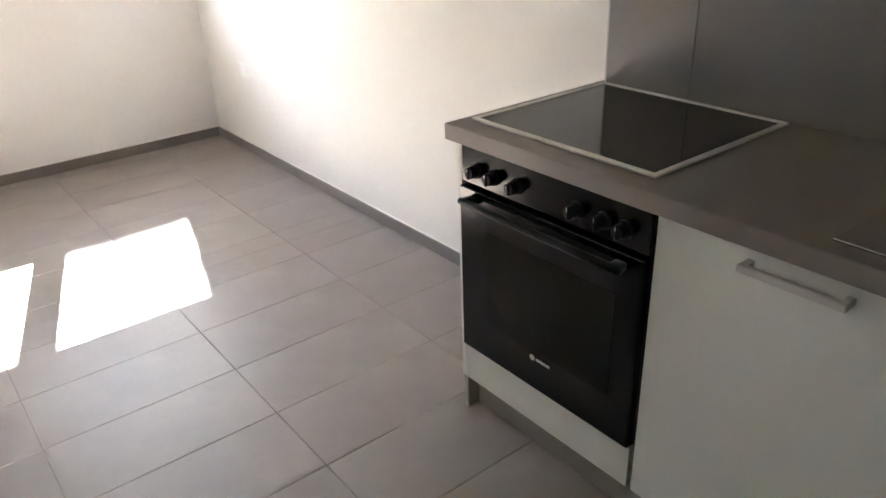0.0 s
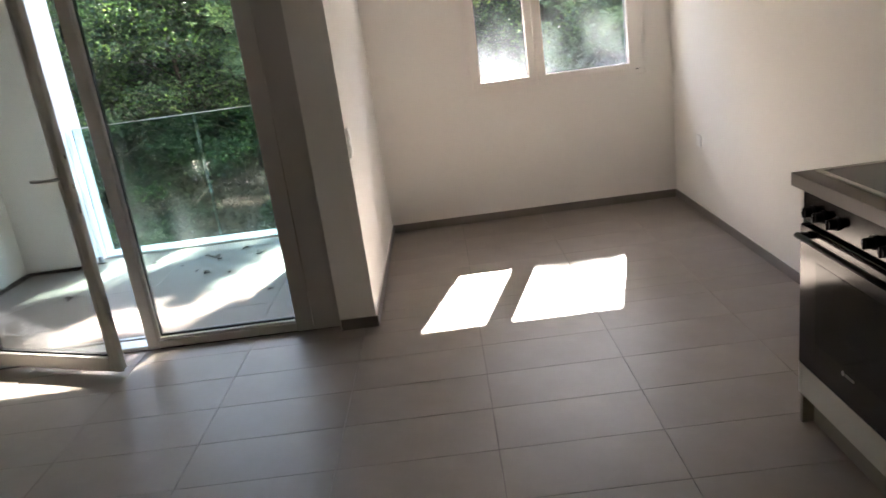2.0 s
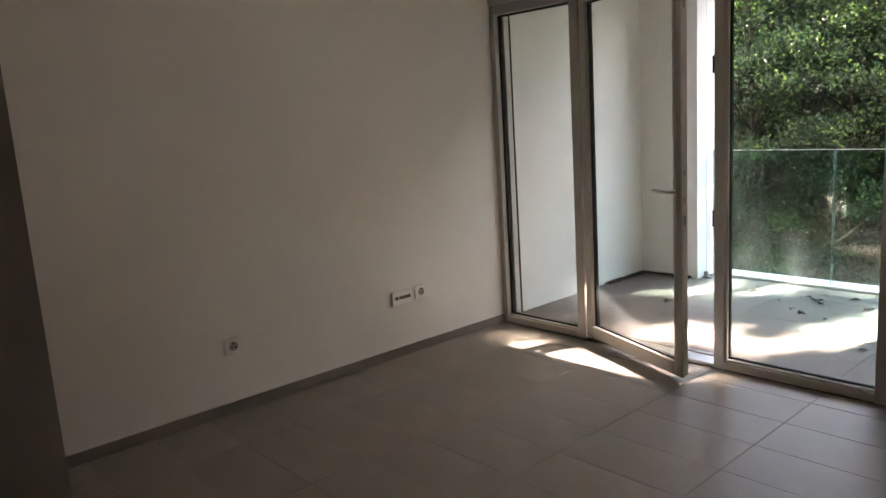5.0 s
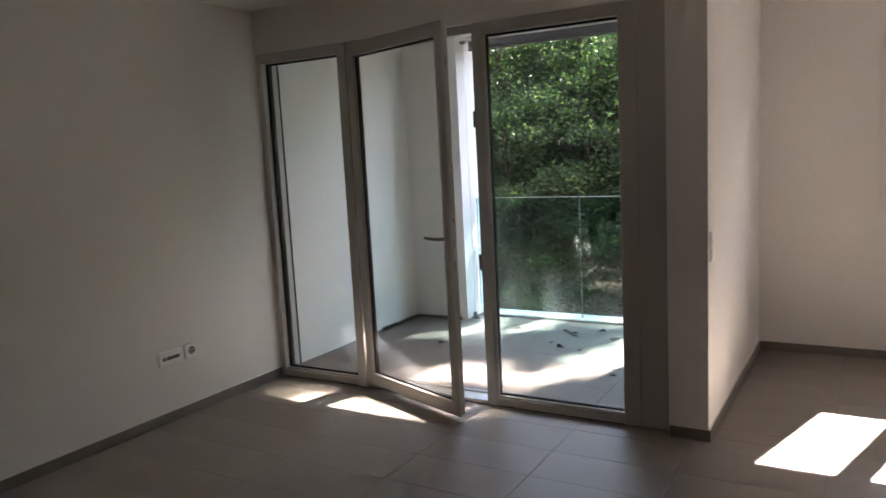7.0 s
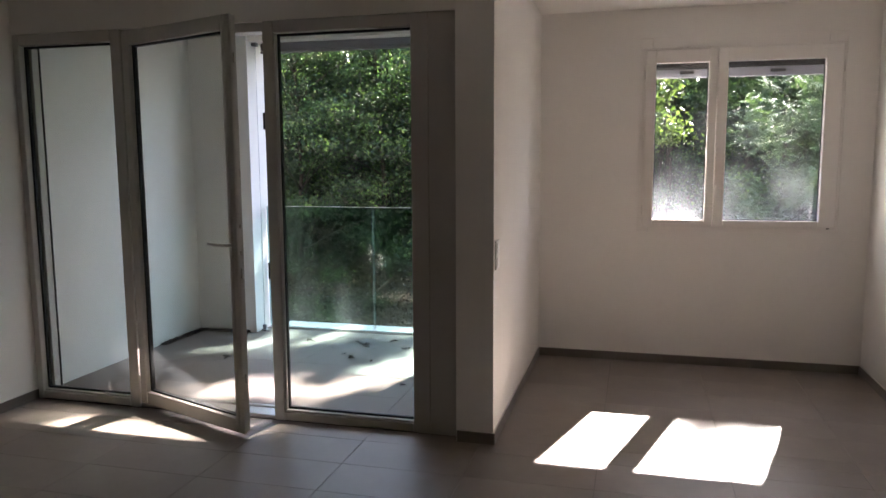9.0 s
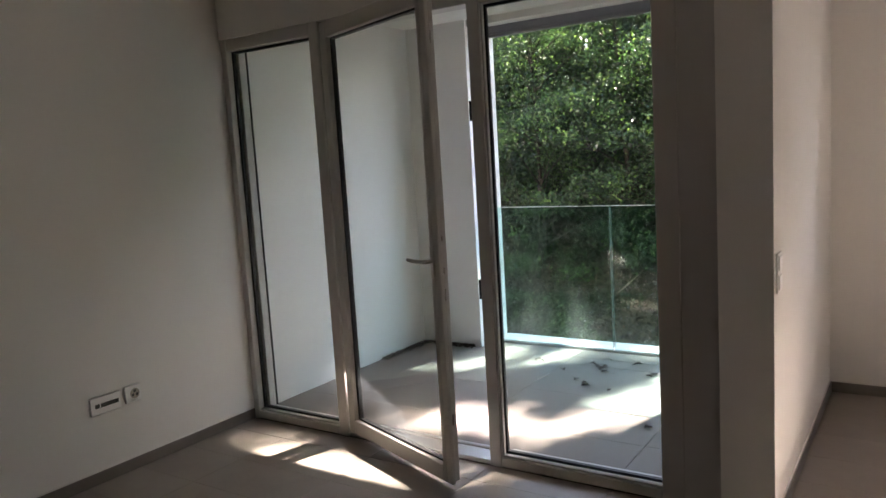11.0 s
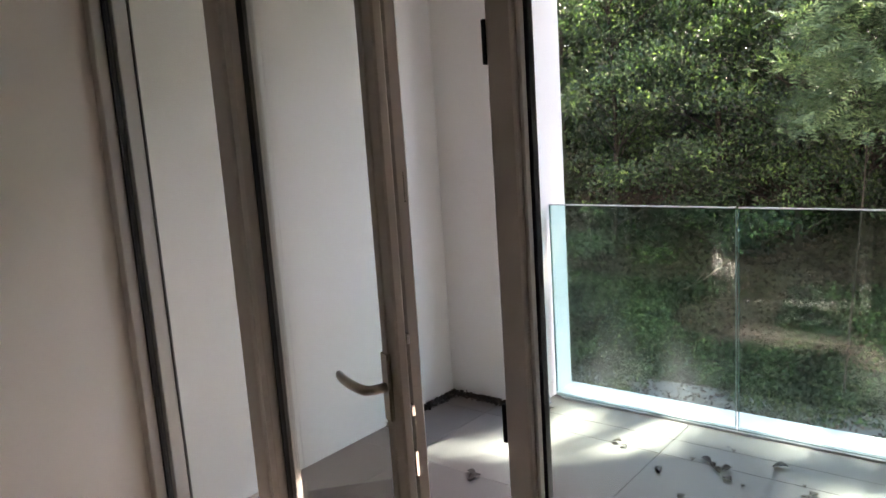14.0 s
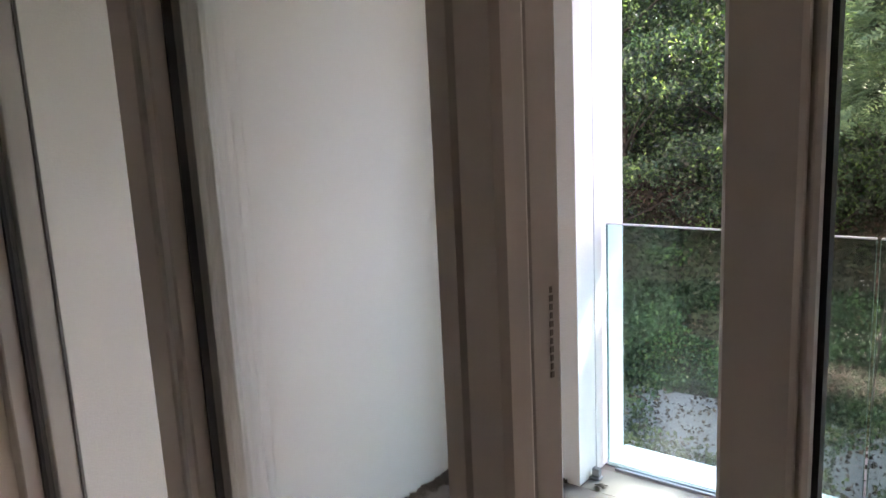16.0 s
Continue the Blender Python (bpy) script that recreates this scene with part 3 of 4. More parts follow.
for y in (3.435, 2.955):
    box(bm, KX - 0.04, KX - 0.011, y - 0.016, y + 0.016, 0.702, 0.722, bevel=0.004)
part("handle", bm, M_BLACK, odoor, "black bar handle", True)
for y in (3.432, 3.366, 3.286, 3.095, 3.018, 2.960):
    bm = bmesh.new()
    cyl(bm, (KX - 0.002, y, 0.790), (KX - 0.010, y, 0.790), 0.021, 0.020, 24)
    cyl(bm, (KX - 0.010, y, 0.790), (KX - 0.032, y, 0.790), 0.0165, 0.0150, 24)
    box(bm, KX - 0.036, KX - 0.010, y - 0.004, y + 0.004, 0.774, 0.806, bevel=0.002)
    knob = part("knob", bm, M_BLACK, oven)
    part("pointer", boxes((KX - 0.0368, KX - 0.0361, y - 0.0008, y + 0.0008, 0.795, 0.805)), M_MARK, knob)
bm = bmesh.new()
cyl(bm, (KX - 0.0122, 3.212, 0.339), (KX - 0.0128, 3.212, 0.339), 0.0085, n=20)
box(bm, KX - 0.0128, KX - 0.0122, 3.150, 3.198, 0.3350, 0.3430)
part("badge", bm, M_PLINTH, odoor, "small pale badge")

for i, (y0, y1) in enumerate(((2.29, 2.887), (1.69, 2.287))):
    unit = thing("base_cabinet", "white base cabinet with a metal bar handle", "cabinet", group="kitchen base cabinets")
    carcass(unit, y0, y1, 0.12, 0.856)
    front = part("door", boxes((KX, KX + 0.019, y0 + 0.002, y1 - 0.002, 0.118, 0.853), bevel=0.0015), M_FRONT, unit)
    bar_handle(front, y1 - 0.393, y1 - 0.198, 0.819)
tagged(new("plinth", mesh_of("plinth", boxes((KX + 0.045, KX + 0.06, 1.69, 3.493, 0.0, 0.117), (KX + 0.004, RIGHT - 0.012, 3.4935, 3.5105, 0.0, 0.117), bevel=0.001), M_PLINTH)), "grey recessed kitchen plinth on the floor", "plinth")

# Worktop, with a cut-out for the hob and the sink, as four slabs round each.
WX0, WX1, WZ0, WZ1 = KX - 0.025, RIGHT - 0.002, 0.858, 0.90
HY0, HY1, HX0, HX1 = 2.925, 3.495, 3.385, 3.895
SY0, SY1, SX0, SX1 = 2.02, 2.56, 3.368, 3.86


def slab(xs, ys, z0, z1, holes):
    """A flat slab over a grid of lines, with rectangular holes left out."""
    bm = bmesh.new()
    nx, ny = len(xs), len(ys)
    grids = [[[bm.verts.new((x, y, z)) for y in ys] for x in xs] for z in (z0, z1)]

    def solid(i, k):
        if not (0 <= i < nx - 1 and 0 <= k < ny - 1):
            return False
        cx, cy = (xs[i] + xs[i + 1]) / 2, (ys[k] + ys[k + 1]) / 2
        return not any(a < cx < b and c < cy < d for a, b, c, d in holes)

    lo, hi = grids
    for i in range(nx - 1):
        for k in range(ny - 1):
            if not solid(i, k):
                continue
            bm.faces.new((hi[i][k], hi[i + 1][k], hi[i + 1][k + 1], hi[i][k + 1]))
            bm.faces.new((lo[i][k], lo[i][k + 1], lo[i + 1][k + 1], lo[i + 1][k]))
            for di, dk, p, q in ((-1, 0, (i, k), (i, k + 1)), (1, 0, (i + 1, k + 1), (i + 1, k)), (0, -1, (i + 1, k), (i, k)), (0, 1, (i, k + 1), (i + 1, k + 1))):
                if not solid(i + di, k + dk):
                    bm.faces.new((lo[p[0]][p[1]], hi[p[0]][p[1]], hi[q[0]][q[1]], lo[q[0]][q[1]]))
    for v in [v for v in bm.verts if not v.link_faces]:
        bm.verts.remove(v)
    return bm


C = 0.006
worktop = thing("worktop", "taupe stone-look kitchen worktop on white cabinets", "worktop")
part("slab", slab(
    [WX0, SX0 + C, HX0 + C, SX1 - C, HX1 - C, WX1], [1.69, SY0 + C, SY1 - C, HY0 + C, HY1 - C, KEND + 0.005], WZ0, WZ1,
    [(HX0 + C, HX1 - C, HY0 + C, HY1 - C), (SX0 + C, SX1 - C, SY0 + C, SY1 - C)]), M_WORKTOP, worktop)
part("front_edge", boxes((WX0 - 0.0024, WX0 - 0.0002, 1.69, KEND + 0.005, WZ0, WZ1 - 0.0006), bevel=0.0006), M_WORKTOP, worktop)
part("end_edge", boxes((WX0 - 0.002, WX1, KEND + 0.0052, KEND + 0.0072, WZ0, WZ1 - 0.0006), bevel=0.0006), M_WORKTOP, worktop)
hob = thing("hob", "black glass-ceramic hob with a steel rim", "hob")
part("glass_top", boxes((HX0 + 0.0157, HX1 - 0.0157, HY0 + 0.0157, HY1 - 0.0157, 0.885, 0.9055), bevel=0.001), M_BLACKGLASS, hob)
part("rim", boxes((HX0, HX0 + 0.0155, HY0, HY1, 0.9003, 0.9075), (HX1 - 0.0155, HX1, HY0, HY1, 0.9003, 0.9075), (HX0 + 0.0155, HX1 - 0.0155, HY0, HY0 + 0.0155, 0.9003, 0.9075), (HX0 + 0.0155, HX1 - 0.0155, HY1 - 0.0155, HY1, 0.9003, 0.9075), bevel=0.002), M_RIM, hob, "satin steel rim")
sink = thing("sink", "dark sink with a thin steel rim in the worktop", "sink")
BY1, BX0, BX1 = SY1 - 0.075, SX0 + 0.045, SX1 - 0.05
part("rim", boxes((SX0, SX0 + 0.0045, SY0, SY1, 0.9003, 0.9048), bevel=0.0012), M_STEEL, sink, "thin bright steel rim")
part("deck", slab([SX0 + 0.0047, BX0, BX1, SX1], [SY0, SY0 + 0.05, BY1, SY1], 0.9003, 0.9026, [(BX0, BX1, SY0 + 0.05, BY1)]), M_SINKDECK, sink)


def bowl(x0, x1, y0, y1, z0, z1, radius, n=6):
    """An open bowl with rounded corners, as a wall and a floor."""
    bm = bmesh.new()
    outline = []
    for cx, cy, a0 in ((x1 - radius, y1 - radius, 0), (x0 + radius, y1 - radius, 90), (x0 + radius, y0 + radius, 180), (x1 - radius, y0 + radius, 270)):
        outline += [(cx + radius * math.cos(radians(a0 + 90 * k / n)), cy + radius * math.sin(radians(a0 + 90 * k / n))) for k in range(n + 1)]
    top = [bm.verts.new((x, y, z1)) for x, y in outline]
    low = [bm.verts.new((x, y, z0)) for x, y in outline]
    for k in range(len(outline)):
        q = (k + 1) % len(outline)
        bm.faces.new((top[k], top[q], low[q], low[k]))
    bm.faces.new(low)
    # Flat corners between the rounded bowl and the square cut-out.
    for c, (cx, cy) in enumerate(((x1, y1), (x0, y1), (x0, y0), (x1, y0))):
        v = bm.verts.new((cx, cy, z1))
        arc = top[c * (n + 1):(c + 1) * (n + 1)]
        for a, b in zip(arc, arc[1:]):
            bm.faces.new((v, a, b))
    return bm


part("bowl", bowl(BX0, BX1, SY0 + 0.05, BY1, 0.74, 0.9012, 0.09), M_SINK, sink)

# Splashback of two panels, up to the wall cabinet.
splash = thing("splashback", "taupe splashback panels above the worktop", "splashback")
part("panel", boxes((RIGHT - 0.014, RIGHT - 0.001, 3.222, 3.505, 0.9005, 1.394), bevel=0.0008), M_SPLASH, splash)
part("panel", boxes((RIGHT - 0.014, RIGHT - 0.001, 1.69, 3.220, 0.9005, 1.394), bevel=0.0008), M_SPLASH, splash)
part("edge_trim", boxes((RIGHT - 0.016, RIGHT - 0.001, 3.5055, 3.509, 0.9005, 1.395)), M_ALU, splash)
upper = thing("wall_cabinet", "white kitchen wall cabinet above the hob", "cabinet")
part("body", boxes((3.69, RIGHT - 0.002, 2.90, 3.505, 1.396, 2.10), bevel=0.001), M_FRONT, upper)
part("door", boxes((3.67, 3.689, 2.902, 3.503, 1.398, 2.098), bevel=0.0015), M_FRONT, upper)


# ---- sockets and switches ----
def disc_holes(bm, x, y, z, r):
    for a in (90, 210, 330):
        cy, cz = y + r * 0.5 * math.cos(radians(a)), z + r * 0.5 * math.sin(radians(a))
        cyl(bm, (x, cy, cz), (x + 0.001, cy, cz), r * 0.3, n=14)


def wall_socket(y, z, label):
    s = thing("wall_socket", label, "socket", (LEFT, y, z), "sockets on the plain wall")
    part("plate", boxes((0, 0.013, -0.044, 0.044, -0.044, 0.044), bevel=0.003), M_SOCKET, s)
    bm = bmesh.new()
    cyl(bm, (0.012, 0.008, 0), (0.0136, 0.008, 0), 0.026, n=28)
    part("socket_face", bm, M_PLINTH, s, "recessed round socket face")
    bm = bmesh.new()
    disc_holes(bm, 0.0132, 0.008, 0, 0.026)
    part("pin_holes", bm, M_DARKPRINT, s)


wall_socket(2.838, 0.365, "white single wall socket above the skirting")
wall_socket(4.158, 0.388, "white single wall socket beside the media plate")
media = thing("media_socket", "white wide media socket plate with outlets", "socket", (LEFT, 4.008, 0.382))
part("plate", boxes((0, 0.013, -0.08, 0.08, -0.044, 0.044), bevel=0.003), M_SOCKET, media)
bm = bmesh.new()
for y, w in ((-0.045, 0.012), (-0.01, 0.018), (0.035, 0.032)):
    box(bm, 0.012, 0.0136, y - w, y + w, -0.010, 0.010)
part("outlet", bm, M_DARKPRINT, media)
cap = thing("cover_cap", "small round white cap on the wall", "wall plate", (LEFT, 3.0, 0.37))
bm = bmesh.new()
cyl(bm, (0, 0, 0), (0.006, 0, 0), 0.014, 0.012, 20)
part("disc", bm, M_SOCKET, cap)
sw = thing("light_switch", "white double light switch on the partition", "light switch", (PILLAR_X, 4.95, 0.98))
part("plate", boxes((0, 0.009, -0.043, 0.043, -0.075, 0.075), bevel=0.003), M_SOCKET, sw)
for z in (-0.036, 0.036):
    part("rocker", boxes((0.009, 0.013, -0.03, 0.03, z - 0.028, z + 0.028), bevel=0.002), M_SOCKET, sw)
plate = thing("wall_plate", "white blank cover plate on the wall", "wall plate", (RIGHT, 6.15, 0.51))
part("plate", boxes((-0.006, 0, -0.04, 0.04, -0.04, 0.04), bevel=0.003), M_SOCKET, plate)


# ---- balcony: dry leaves and debris ----
def dry_leaf(size):
    bm = bmesh.new()
    n = 7
    rows = []
    for i in range(n):
        u = i / (n - 1)
        w = 0.36 * size * math.sin(math.pi * min(1, u * 0.94 + 0.03)) * (1 + 0.35 * math.sin(u * 19))
        z = size * (0.10 * math.sin(3.0 * u + 0.6) + 0.015)
        lift = size * 0.22 * (0.5 + u)
        rows.append([bm.verts.new((size * (u - 0.5), s * w, z + abs(s) * lift * (0.6 + 0.4 * math.sin(5 * u)))) for s in (-1, -0.45, 0, 0.45, 1)])
    for a, b in zip(rows, rows[1:]):
        for k in range(4):
            bm.faces.new((a[k], a[k + 1], b[k + 1], b[k]))
    low = min(v.co.z for v in bm.verts)
    bmesh.ops.translate(bm, vec=(0, 0, 0.001 - low), verts=bm.verts)
    bmesh.ops.solidify(bm, geom=list(bm.faces), thickness=0.0012)
    return mesh_of("dry_leaf", bm, M_DRYLEAF, True)


LEAF_MESHES = [dry_leaf(s) for s in (0.038, 0.05, 0.062, 0.026)]
SPOTS = [(-0.11, 6.67), (-0.06, 6.64), (0.25, 6.67), (0.30, 6.69), (0.34, 6.66), (0.37, 6.62), (0.40, 6.65), (0.34, 6.86), (0.37, 6.84), (0.43, 6.56), (0.50, 6.54), (0.43, 6.24), (0.41, 6.27),
         (0.73, 6.56), (0.75, 6.60), (0.58, 6.78), (0.33, 6.33), (0.70, 6.66), (0.16, 6.5), (0.60, 6.2), (-0.51, 6.06), (-0.47, 6.03), (0.9, 6.35), (1.0, 5.7), (-0.58, 6.88), (-0.6, 6.86), (-1.15, 6.74), (-1.1, 6.78), (-1.02, 6.77), (-0.93, 6.79), (-1.17, 6.6), (-1.16, 6.48), (-0.85, 6.78), (-1.13, 6.66)]
rnd = random.Random(4)
for i, (x, y) in enumerate(SPOTS):
    ob = new("dry_leaf", LEAF_MESHES[rnd.choice((0, 1, 1, 2, 3))])
    ob.matrix_world = pose(x, y, 0.0005, rnd.uniform(-6, 6), rnd.uniform(-6, 6), rnd.uniform(0, 360))
    tagged(ob, "curled dry brown leaf on the balcony floor", "leaf", "dry leaves on the balcony")


def debris(x0, y0, x1, y1, width, height, seed, out):
    """A ragged heap of dirt along a wall's foot; out points into the balcony."""
    r = random.Random(seed)
    bm = bmesh.new()
    n = 70
    rings = []
    for i in range(n):
        u = i / (n - 1)
        p = Vector((x0 + (x1 - x0) * u, y0 + (y1 - y0) * u, 0))
        fade = min(1, u * 6, (1 - u) * 6)
        w = width * (0.35 + 0.65 * abs(noise.noise(Vector((u * 9, seed, 0)))) * 1.8) * fade + 0.004
        h = height * (0.30 + 0.7 * abs(noise.noise(Vector((u * 13, seed, 4)))) * 2.0) * fade + 0.002
        o = Vector(out)
        prof = [(0.0, 1.0), (0.25, 0.85), (0.55, 0.45), (0.8, 0.18), (1.0, 0.0)]
        rings.append([bm.verts.new(p + o * (w * a) + Vector((0, 0, h * b * r.uniform(0.4, 1.5)))) for a, b in prof])
    for a, b in zip(rings, rings[1:]):
        for k in range(4):
            bm.faces.new((a[k], b[k], b[k + 1], a[k + 1]))
    for i in range(240):
        u = r.random()
        p = Vector((x0 + (x1 - x0) * u, y0 + (y1 - y0) * u, 0)) + Vector(out) * width * 1.3 * r.random() ** 1.7
        s = r.uniform(0.003, 0.010)
        m = Matrix.Translation(p + Vector((0, 0, s + height * 0.3 * r.random()))) @ Euler((r.random() * 3, r.random() * 3, r.random() * 3)).to_matrix().to_4x4()
        bmesh.ops.create_icosphere(bm, subdivisions=1, radius=s, matrix=m @ Matrix.Diagonal((1.6, 1, 0.35, 1)))
    return bm


for i, (a, b, out) in enumerate((((-1.204, BAL_IN - 0.001), (-0.72, BAL_IN - 0.001), (0, -1, 0)), ((-1.204, 6.25), (-1.204, BAL_IN), (1, 0, 0)))):
    tagged(part("debris", debris(*a, *b, 0.05, 0.016, 3 + i, out), M_DIRT), "dark leaf debris heaped along the wall foot", "debris", kind="stuff")


# ---- outside: ground, bank, path, trees ----
def ground_z(x, y):
    z = -3.2
    if y > 16.0:
        z += min(y - 16.0, 7.0) * 0.52 + max(0.0, min(y, 60) - 23.0) * 0.22
        z += 0.18 * noise.noise(Vector((x * 0.5, y * 0.5, 2))) * min(1, (y - 16) / 2)
    return z + 0.05 * noise.noise(Vector((x * 0.8, y * 0.8, 7)))


xs = np.concatenate([np.linspace(-400, -30, 12), np.linspace(-26, 26, 66), np.linspace(30, 400, 12)])
ys = np.concatenate([np.linspace(-400, -2, 10), np.linspace(4, 40, 60), np.linspace(44, 500, 16)])
bm = bmesh.new()
grid = [[bm.verts.new((x, y, ground_z(x, y))) for x in xs] for y in ys]
for a, b in zip(grid, grid[1:]):
    for k in range(len(xs) - 1):
        bm.faces.new((a[k], a[k + 1], b[k + 1], b[k]))
tagged(part("ground", bm, M_SOIL, smooth=True), "wooded bank of bare soil and fallen leaves", kind="structure")
bm = bmesh.new()
rows = [[bm.verts.new((x, y + 0.25 * math.sin(x * 0.35), ground_z(x, y) + 0.07)) for y in (13.0, 13.6, 14.4, 15.2, 15.8)] for x in np.linspace(-30, 30, 61)]
for a, b in zip(rows, rows[1:]):
    for k in range(4):
        bm.faces.new((a[k], a[k + 1], b[k + 1], b[k]))
tagged(part("road", bm, M_ASPHALT, smooth=True), "grey asphalt footpath below the bank", kind="structure")

gen = np.random.default_rng(11)


def leaves_mesh(name, centres, normals_bias, length, width, material, fold=0.25, axes=None):
    """One mesh of folded rhombic leaves at the given places."""
    n = len(centres)
    d = gen.normal(size=(n, 3)) + np.asarray(normals_bias)
    d /= np.linalg.norm(d, axis=1)[:, None]
    h = gen.normal(size=(n, 3))
    s = np.cross(d, h)
    s /= np.linalg.norm(s, axis=1)[:, None] + 1e-9
    if axes:
        d, s = axes
    up = np.cross(s, d)
    L = length * gen.uniform(0.7, 1.3, n)[:, None]
    W = width * gen.uniform(0.7, 1.3, n)[:, None]
    p = centres
    v = np.stack([p - d * L / 2, p + s * W / 2 + up * W * fold, p + d * L / 2, p - s * W / 2 + up * W * fold], 1).reshape(-1, 3)
    i = np.arange(n)[:, None] * 4
    f = np.concatenate([i + [[0, 1, 2]], i + [[0, 2, 3]]], 1).reshape(-1, 3)
    me = bpy.data.meshes.new(name)
    me.from_pydata(v.tolist(), [], f.tolist())
    me.materials.append(material)
    return me


def fronds(centres, size, pairs=7):
    """Compound leaves: leaflets in pairs along a drooping stalk."""
    n = len(centres)
    d = gen.normal(size=(n, 3)) * (1, 1, 0.25) + (0, 0, -0.25)
    d /= np.linalg.norm(d, axis=1)[:, None]
    s = np.cross(d, (0, 0, 1.0) + 0.3 * gen.normal(size=(n, 3)))
    s /= np.linalg.norm(s, axis=1)[:, None]
    pts, dirs, sides = [], [], []
    for k in range(pairs):
        u = k / (pairs - 1)
        for sign in (-1, 1):
            a = s * sign + d * 0.55
            a /= np.linalg.norm(a, axis=1)[:, None]
            pts.append(centres + d * size * (u - 0.5) * 1.3 + a * size * 0.2 * (1.1 - 0.5 * u) - np.array((0, 0, size * 0.25 * u * u)))
            dirs.append(a)
            w = d * sign - a * np.sum(d * a * sign, 1)[:, None]
            sides.append(w / np.linalg.norm(w, axis=1)[:, None])
    return np.concatenate(pts), np.concatenate(dirs), np.concatenate(sides)


def clump_points(centres, per, spread):
    c = np.repeat(np.asarray(centres), per, 0)
    return c + gen.normal(size=c.shape) * np.asarray(spread)


CROWN_Y = 18.2
# Gaps in the open crowns through which the sun reaches the balcony: centre x, z and half sizes in the plane CROWN_Y.
GAPS = [(4.36, 10.78, 0.44, 0.55), (3.56, 11.43, 0.32, 0.34), (3.11, 10.28, 0.38, 0.28), (2.84, 10.68, 0.29, 0.24), (3.58, 12.22, 0.60, 0.29), (2.90, 12.09, 0.19, 0.13), (4.10, 11.46, 0.27, 0.27), (6.52, 11.81, 0.62, 0.45), (5.98, 11.70, 0.42, 0.50)]


def tree(x, y, height, spread, n_clumps, per, material, label, low=0.15, leaf_size=0.13, lean=0.0, puff=0.36, pinnate=False, stout=1.0, gaps=()):
    """A tapered trunk with limbs out to clumps of leaves, uneven in outline."""
    z0 = ground_z(x, y) - 0.1
    t = thing("tree", label, "tree", (x, y, z0), "trees on the bank")
    bm = bmesh.new()
    r0 = min(0.085, 0.008 * height + 0.02) * stout
    stem = [Vector((lean * u * u * 2 + 0.15 * math.sin(3 * u + x), 0.12 * math.sin(4 * u + y), height * 0.9 * u)) for u in (0, 0.15, 0.35, 0.55, 0.75, 1.0)]
    tube(bm, stem, [r0 * (1 - 0.85 * u) for u in (0, 0.15, 0.35, 0.55, 0.75, 1.0)], 9)
    cl = []
    while len(cl) < n_clumps:
        u = gen.uniform(low, 1.0)
        wide = spread * (0.55 + 0.75 * math.sin(math.pi * min(1.0, 0.25 + 0.75 * u))) * gen.uniform(0.25, 1.05)
        a = gen.uniform(0, 2 * math.pi)
        base = stem[min(5, int(u * 5))]
        c = (base.x * 1.0 + wide * math.cos(a), wide * math.sin(a), height * u + gen.normal() * 0.3)
        back = (CROWN_Y - y - c[1]) / TO_SUN.y
        gx, gz = x + c[0] + TO_SUN.x * back, z0 + c[2] + TO_SUN.z * back
        if not any(((gx - px) / rx) ** 2 + ((gz - pz) / rz) ** 2 < 1 for px, pz, rx, rz in gaps):
            cl.append(c)
    for c in cl[:: max(1, n_clumps // 26)]:
        u = max(0.08, min(0.95, c[2] / (height * 0.9) - 0.12))
        i = min(4, int(u * 5))
        s = stem[i].lerp(stem[i + 1], u * 5 - i)
        e = Vector(c)
        mid = s.lerp(e, 0.5) + Vector((0, 0, 0.12))
        tube(bm, [s, mid, e], [(0.012 + r0 * 0.2) * stout, 0.012 * stout, 0.005], 5)
    part("trunk", bm, M_BARK, t, smooth=True)
    pts = clump_points(cl, per, (puff, puff, puff * 0.45))
    if pinnate:
        pts, dirs, sides = fronds(pts, leaf_size)
        me = leaves_mesh("crown", pts, dirs, leaf_size * 0.42, leaf_size * 0.13, material, axes=(dirs, sides))
    else:
        me = leaves_mesh("crown", pts, (0, 0, -0.5), leaf_size, leaf_size * 0.62, material)
    ob = new("crown", me)
    ob.parent = t
    return t


# The wall of trees along the bank, thick to the ground.
ROW = [(-13.5, 20.5, 8.0, 2.3), (-10.6, 19.2, 7.4, 2.2), (-8.2, 20.8, 8.4, 2.2), (-6.2, 19.0, 7.6, 2.0), (-4.2, 20.2, 8.2, 2.1), (-2.2, 19.4, 7.4, 2.0), (-0.4, 20.6, 8.2, 2.0),
       (1.4, 19.2, 7.6, 2.0), (3.4, 20.0, 8.0, 2.1), (5.4, 18.6, 7.4, 2.0), (7.6, 20.0, 8.0, 2.2), (10.0, 19.4, 7.6, 2.2)]
for i, (x, y, h, s) in enumerate(ROW):
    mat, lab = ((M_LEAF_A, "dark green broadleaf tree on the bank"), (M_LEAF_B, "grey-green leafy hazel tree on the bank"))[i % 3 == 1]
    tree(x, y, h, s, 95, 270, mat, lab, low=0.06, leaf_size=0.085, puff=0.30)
# Taller trees behind.
for x, y, h, s in ((-15, 27, 10.4, 2.9), (-11, 26, 9.6, 2.8), (-7, 27.5, 10.2, 2.8), (-3, 26.4, 9.2, 2.8), (1, 27.2, 10.0, 2.8), (5, 26.2, 9.4, 2.8), (9, 27, 10.4, 2.9), (13, 26.5, 10, 2.9)):
    tree(x, y, h - 2.0, s + 0.2, 220, 110, M_LEAF_A, "tall dark broadleaf tree higher up the bank", leaf_size=0.16, puff=0.34)
